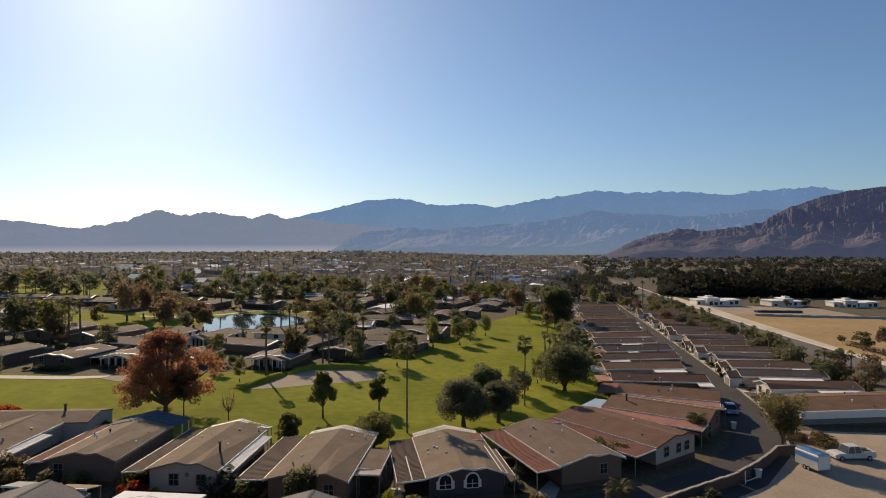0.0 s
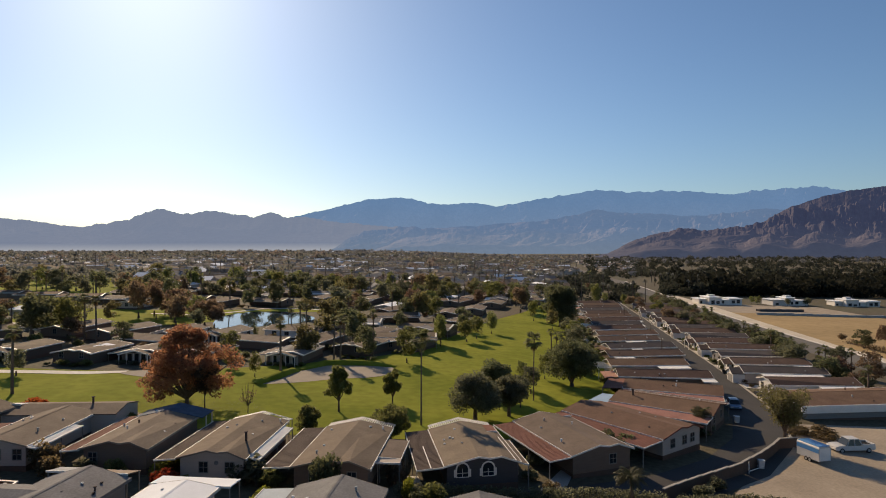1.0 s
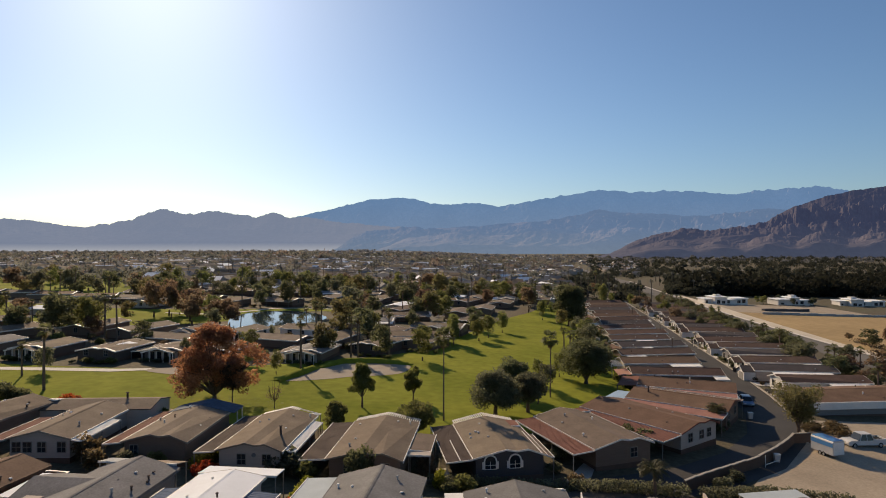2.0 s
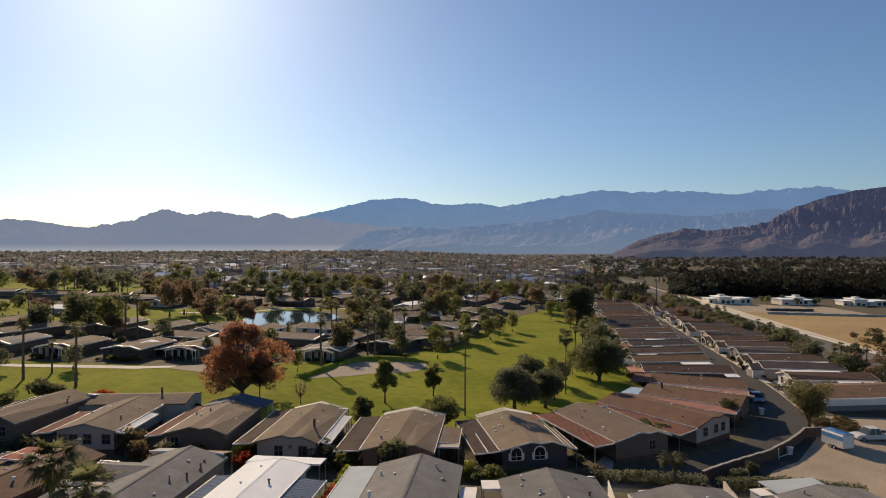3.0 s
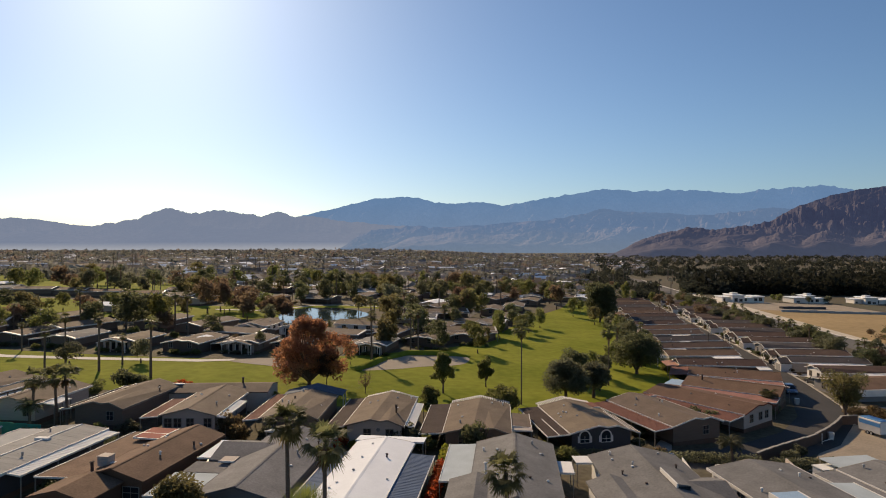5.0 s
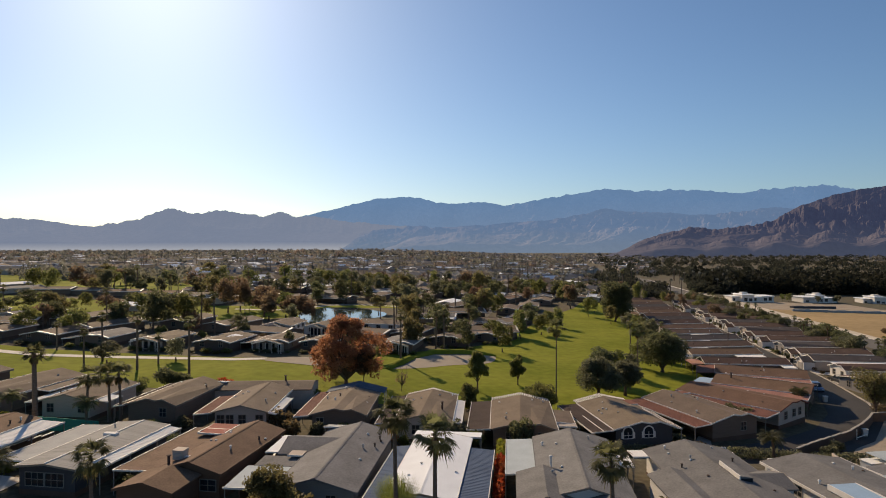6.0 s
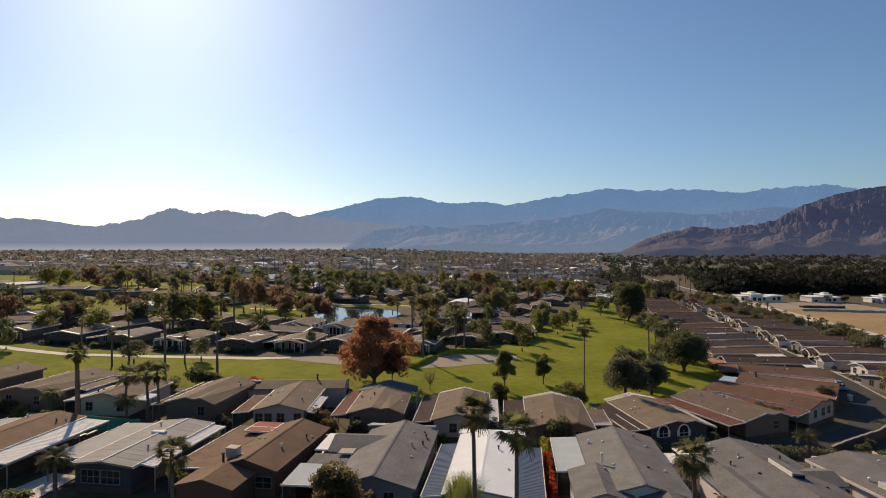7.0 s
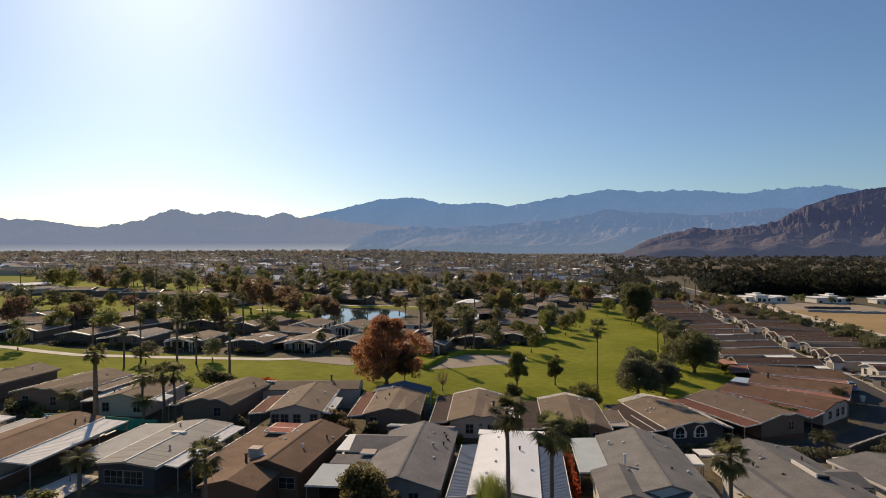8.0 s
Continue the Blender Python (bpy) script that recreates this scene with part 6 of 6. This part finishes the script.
sheet("bunker", smooth_loop([(-62.5, 110.2), (-58, 114.2), (-52.2, 114.4), (-50, 107), (-54.1, 107.3)], 4), M["sand"], 0.1, "small pale sand bunker at the fairway's far edge")
def bunker_lip(line, high, wide, label):
    """A raised grassy lip round the far side of a bunker, which tapers out at both ends."""
    pts = []
    for a, b in zip(line, line[1:]):
        pts += [Vector(a).lerp(Vector(b), k / 5) for k in range(5)]
    pts.append(Vector(line[-1]))
    m, n = Mesh(), len(pts)
    for i, p in enumerate(pts):
        d = (pts[min(i + 1, n - 1)] - pts[max(i - 1, 0)]).normalized()
        side, h = Vector((-d.y, d.x)), high * math.sin(math.pi * (i + 0.3) / (n - 0.4)) ** 0.6
        for off, up in ((-0.25, -0.1), (-0.2, 0.75), (0.1, 1.0), (0.45, 0.6), (1.0, -0.1)):
            q = p + side * off * wide
            m.v.append((q.x, q.y, ground_z(q.x, q.y) + 0.05 + h * up))
    m.f = [(5 * i + k, 5 * i + k + 1, 5 * i + k + 6, 5 * i + k + 5) for i in range(n - 1) for k in range(4)]
    ob = part("grass_lip", m, M["grass"], None, "", True)
    return tagged(ob, label, "mound", "", "structure")


bunker_lip([(-35.6, 106.2), (-34.0, 111.0), (-32.2, 117.0), (-31.6, 119.0)], 1.0, 2.6, "grassy lip at the sand bunker's side")
bunker_lip([(-31.2, 119.6), (-27.6, 125.6), (-20.0, 127.4), (-13.0, 126.8)], 1.1, 2.8, "grassy lip above the sand bunker")
# kerbs and drives
def kerb(line, off, label):
    m, pts = Mesh(), [Vector(p) for p in line]
    rows = []
    for i, p in enumerate(pts):
        d = (pts[min(i + 1, len(pts) - 1)] - pts[max(i - 1, 0)]).normalized()
        nrm = Vector((d.y, -d.x))
        rows.append([(q.x, q.y, ground_z(q.x, q.y)) for q in (p + nrm * off, p + nrm * (off + math.copysign(0.35, off)))])
    for a, b in rows:
        m.v += [(a[0], a[1], a[2] - 0.1), (a[0], a[1], a[2] + 0.16), (b[0], b[1], b[2] + 0.16), (b[0], b[1], b[2] - 0.1)]
    n = len(rows)
    m.f = [(4 * i + k, 4 * i + (k + 1) % 4, 4 * i + 4 + (k + 1) % 4, 4 * i + 4 + k) for i in range(n - 1) for k in range(4)] + [(0, 1, 2, 3), (4 * n - 1, 4 * n - 2, 4 * n - 3, 4 * n - 4)]
    return tagged(part("kerb", m, M["concrete"]), label, "kerb", "", "structure")


kerb(street[4:], 3.75, "pale concrete kerb along the street")
kerb(street[6:], -3.75, "pale concrete kerb along the street")
for i in range(17):
    y = 111.5 + i * 10.6
    x = street_x(y)
    sheet("driveway", [(x + 4.15, y - 1.6), (x + 9.5, y - 2.4), (x + 9.7, y + 1.2), (x + 4.7, y + 1.9)], M["pale_path"], 0.1, "pale concrete driveway")
sheet("driveway", [(8.0, 63.5), (11.5, 70), (12.8, 69.2), (10.5, 62.8)], M["concrete"], 0.1, "concrete driveway beside a carport")
sheet("driveway", [(-5.6, 61.5), (-6.2, 66), (-5.0, 66.2), (-4.0, 61.8)], M["pale_path"], 0.1, "pale concrete drive under a carport")
sheet("driveway", [(-69.5, 34.0), (-67.2, 44.0), (-64.0, 43.2), (-64.7, 33.6)], M["pale_path"], 0.1, "pale concrete driveway beside a carport")

# ---- vehicles ----
def wheel(parent, x, y, r=0.34, w=0.22):
    t = part("wheel", Mesh().cyl(0, 0, -w / 2, w / 2, r, n=16), M["tyre"], parent)
    t.matrix_basis = pose(x, y, r, 90)
    part("rim", Mesh().cyl(0, 0, -w / 2 - 0.01, w / 2 + 0.01, r * 0.6, n=12), M["metal_grey"], t)
    return t


def car(x, y, yaw, paint, label, kind="sedan"):
    """A parked car along x: lower body, cabin with glass, wheels and lamps."""
    ob = root("pickup_truck" if kind == "pickup" else "car", x, y, yaw, label, "truck" if kind == "pickup" else "car")
    l, w = (5.6, 1.95) if kind == "pickup" else (4.6, 1.8)
    hl, hw = l / 2, w / 2
    low, belt, top = 0.35, 0.98 if kind == "pickup" else 0.88, 1.8 if kind == "pickup" else 1.48
    side = [(-hl, low + 0.1), (-hl + 0.15, low), (hl - 0.15, low), (hl, low + 0.15), (hl, belt - 0.12), (hl - 0.1, belt), (-hl + 0.5, belt), (-hl, belt - 0.18)]
    m = Mesh()
    n = len(side)
    m.v = [(a, s * (hw - (0.05 if b > belt - 0.05 else 0)), b) for s in (-1, 1) for a, b in side]
    m.f = [(i, (i + 1) % n, n + (i + 1) % n, n + i) for i in range(n)] + [tuple(range(n - 1, -1, -1)), tuple(range(n, 2 * n))]
    part("body", m, M[paint], ob)
    c0, c1, t0, t1 = (-1.3, 0.75, -0.75, 0.6) if kind == "pickup" else (-1.25, 1.75, -0.5, 1.15)
    cab = Mesh()
    cab.v = [(c0, -hw + 0.08, belt), (c1, -hw + 0.08, belt), (c1, hw - 0.08, belt), (c0, hw - 0.08, belt), (t0, -hw + 0.25, top), (t1, -hw + 0.25, top), (t1, hw - 0.25, top), (t0, hw - 0.25, top)]
    cab.f = [(0, 1, 5, 4), (1, 2, 6, 5), (2, 3, 7, 6), (3, 0, 4, 7), (3, 2, 1, 0), (4, 5, 6, 7)]
    part("windows", cab, M["glass"], ob).name = "glasshouse"
    part("roof", Mesh().box(t0 - 0.05, -hw + 0.22, top - 0.02, t1 + 0.05, hw - 0.22, top + 0.05), M[paint], ob)
    for px in (t0 + 0.02, (t0 + t1) / 2, t1 - 0.02):
        part("pillar", Mesh().bar((px + (px - (t0 + t1) / 2) * 0.6, -hw + 0.075, belt), (px, -hw + 0.24, top), 0.05), M[paint], ob)
        part("pillar", Mesh().bar((px + (px - (t0 + t1) / 2) * 0.6, hw - 0.075, belt), (px, hw - 0.24, top), 0.05), M[paint], ob)
    if kind == "pickup":
        part("load_bed", Mesh().box(0.85, -hw + 0.12, belt, hl - 0.1, hw - 0.12, belt + 0.012), M["tyre"], ob)
        for s in (-1, 1):
            part("bed_rail", Mesh().box(0.8, s * (hw - 0.06) - 0.06, belt - 0.02, hl - 0.05, s * (hw - 0.06) + 0.06, belt + 0.2), M[paint], ob)
        part("tailgate", Mesh().box(hl - 0.12, -hw + 0.06, belt - 0.02, hl - 0.02, hw - 0.06, belt + 0.2), M[paint], ob)
    for s in (-1, 1):
        part("headlight", Mesh().box(-hl - 0.02, s * hw * 0.7 - 0.2, belt - 0.32, -hl + 0.05, s * hw * 0.7 + 0.2, belt - 0.18), M["metal_white"], ob)
        part("tail_light", Mesh().box(hl - 0.03, s * hw * 0.8 - 0.12, belt - 0.35, hl + 0.02, s * hw * 0.8 + 0.12, belt - 0.15), M["leaf_scarlet"], ob)
        for px in (-hl + 0.9, hl - 0.95):
            wheel(ob, px, s * (hw - 0.08))
    return ob


car(53.4, 82.6, 4, "paint_white", "white crew cab pickup truck parked in the yard", "pickup")
car(47.4, 104.2, 76, "paint_blue", "pale blue sedan parked beside the street")
car(58.6, 101.4, 8, "paint_white", "white sedan parked beside the long home")
car(57.2, 112.6, -84, "paint_dark", "dark car parked in a driveway")
car(60.9, 132.4, -84, "paint_white", "white car parked in a driveway")
car(67.2, 174.8, -84, "paint_dark", "dark car parked in a driveway")
car(75.4, 228.0, -84, "paint_white", "white car parked in a far driveway")
car(55.9, 154.0, 80, "paint_dark", "dark car parked along the street")
car(125.5, 378.0, 80, "paint_white", "white car on the boulevard")

trailer = root("cargo_trailer", 45.5, 77.8, 105, "white enclosed cargo trailer with a blue roof", "trailer")
part("body", Mesh().along([(-1.1, 0.55), (1.1, 0.55), (1.1, 2.45), (0.95, 2.62), (-0.95, 2.62), (-1.1, 2.45)], -2.4, 2.4), M["paint_white"], trailer).matrix_basis = pose(0, 0, 0, 0, 0, 90)
part("roof", Mesh().box(-2.3, -0.98, 2.6, 2.3, 0.98, 2.68), M["paint_sky"], trailer)
part("stripe", Mesh().box(-2.38, -1.125, 1.7, 2.38, -1.1, 2.3), M["paint_sky"], trailer), part("stripe", Mesh().box(-2.38, 1.1, 1.7, 2.38, 1.125, 2.3), M["paint_sky"], trailer)
part("rear_door", Mesh().box(-2.44, -0.95, 0.65, -2.4, 0.95, 2.4), M["metal_white"], trailer)
part("drawbar", Mesh().bar((2.4, -0.5, 0.5), (3.5, 0, 0.5), 0.05).bar((2.4, 0.5, 0.5), (3.5, 0, 0.5), 0.05), M["tyre"], trailer)
for px in (-0.45, 0.35):
    for s in (-1, 1):
        wheel(trailer, px, s * 1.02, 0.36)
trailer.scale = (0.72, 0.85, 0.88)
part("jack", Mesh().cyl(3.4, 0, -0.1, 0.6, 0.05), M["metal_grey"], trailer)

# small things
def bin_(x, y, paint, label):
    ob = root("wheeled_bin", x, y, rnd.uniform(0, 90), label, "bin", "wheeled bins")
    part("body", Mesh().add([(-0.25, -0.28, 0.05), (0.25, -0.28, 0.05), (0.25, 0.28, 0.05), (-0.25, 0.28, 0.05), (-0.31, -0.36, 1.0), (0.31, -0.36, 1.0), (0.31, 0.36, 1.0), (-0.31, 0.36, 1.0)],
         [(3, 2, 1, 0), (4, 5, 6, 7), (0, 1, 5, 4), (1, 2, 6, 5), (2, 3, 7, 6), (3, 0, 4, 7)]), M[paint], ob)
    part("lid", Mesh().box(-0.33, -0.4, 1.0, 0.33, 0.38, 1.07), M[paint], ob)


bin_(43.4, 94.4, "paint_white", "white wheeled bin at the kerb"), bin_(59.4, 134.6, "paint_dark", "dark wheeled bin at the kerb"), bin_(36.8, 73.9, "paint_white", "white wheeled bin behind the wall")


def pole(x, y, h, label):
    ob = root("street_lamp", x, y, -100, label, "street lamp", "street lamps")
    part("pole", Mesh().cyl(0, 0, -0.3, h, 0.13, 0.09), M["bark"], ob)
    part("arm", Mesh().bar((0, 0, h - 0.1), (1.1, 0, h + 0.15), 0.04), M["bark"], ob)
    part("lamp_head", Mesh().box(0.9, -0.12, h + 0.08, 1.5, 0.12, h + 0.22), M["metal_grey"], ob)


pole(57.0, 177.0, 5.6, "dark street lamp beside the street"), pole(62.6, 224.0, 6.0, "dark street lamp beside the street"), pole(50.9, 150.0, 5.2, "dark street lamp beside the street")
ac = root("storage_cabinet", 20.3, 47.4, 12, "white metal storage cabinet beside a boundary wall", "cabinet")
part("body", Mesh().box(-1.0, -0.7, -0.1, 1.0, 0.7, 1.9), M["paint_white"], ac), part("door", Mesh().box(-0.9, -0.73, 0.1, 0.0, -0.7, 1.8), M["metal_white"], ac), part("door", Mesh().box(0.02, -0.73, 0.1, 0.9, -0.7, 1.8), M["metal_white"], ac), part("roof", Mesh().box(-1.08, -0.78, 1.9, 1.08, 0.78, 1.98), M["metal_white"], ac)
rail = root("gate_rail", 34.2, 71.6, 20, "white pipe gate rail beside the block wall", "rail")
part("post", Mesh().cyl(0, 0, -0.2, 1.5, 0.05), M["trim"], rail), part("bar", Mesh().bar((0, 0, 0.35), (2.8, 0.6, 0.4), 0.05), M["trim"], rail)
bare = root("bare_tree", -31.4, 88.3, 0, "small bare tree with sparse brown leaves", "tree")
tw, rr = Mesh(), random.Random(5)
tw.bar((0, 0, -0.3), (0.05, 0, 1.3), 0.08, 0.06)
part("trunk", tw, M["bark"], bare)
tw = Mesh()
for i in range(16):
    a, z = rr.uniform(0, 6.28), rr.uniform(0.9, 2.0)
    p = Vector((math.cos(a) * 0.6, math.sin(a) * 0.6, z + 0.6))
    tw.bar((0.05, 0, min(z, 1.3)), p, 0.04, 0.025, 5).bar(p, p * 1.5 + Vector((0, 0, 0.6)), 0.025, 0.008, 4)
part("branchwork", tw, M["bark"], bare)
new_crown = new("crown", leaf_mesh("crown", [(0, 0, 2.4, 1.3, 1.0)], 0.1, 260, 8, M["leaf_rust"]))
new_crown.parent = bare
broom = root("broom_tree", -26.3, 27.1, 0, "pale green broom-like tree with upright wispy shoots", "tree")
part("trunk", Mesh().bar((0, 0, -0.3), (0.1, 0, 3.4), 0.16, 0.11, 8), M["bark"], broom)
tw, rr = Mesh(), random.Random(15)
for i in range(1500):
    a, lean = rr.uniform(0, 6.283), rr.random() ** 0.6
    d, s = Vector((math.cos(a) * lean, math.sin(a) * lean, 0)), rr.uniform(0.6, 1.0)
    side = Vector((-math.sin(a), math.cos(a), 0)) * 0.016
    p, q, e = Vector((0.1, 0, 3.2 + rr.uniform(0, 1.2))) + d * 0.4, Vector((0, 0, 4.6)) + d * 1.35 * s, Vector((0, 0, 5.2 + 1.9 * s * (1 - 0.55 * lean))) + d * 2.3 * s
    tw.add([tuple(p - side), tuple(p + side), tuple(q + side), tuple(e), tuple(q - side)], [(0, 1, 2, 4), (4, 2, 3)])
part("crown", tw, M["leaf_light"], broom)
# fallen leaves on the grass under the red tree
lr = np.random.default_rng(3)
n = 900
r, a = 9.0 * np.sqrt(lr.random(n)), lr.uniform(0, 6.283, n)
cx, cy = -40.0 + r * np.cos(a) * 1.25, 88.0 + r * np.sin(a) * 0.75
litter = Mesh()
for x, y in zip(cx, cy):
    s, z = float(lr.uniform(0.06, 0.13)), ground_z(x, y) + 0.07
    litter.add([(x - s, y, z), (x, y - s, z + 0.03), (x + s, y, z), (x, y + s, z + 0.03)], [(0, 1, 2, 3)])
tagged(part("fallen_leaves", litter, M["leaf_light"]), "pale fallen leaves scattered on the grass", "leaves", "", "stuff")
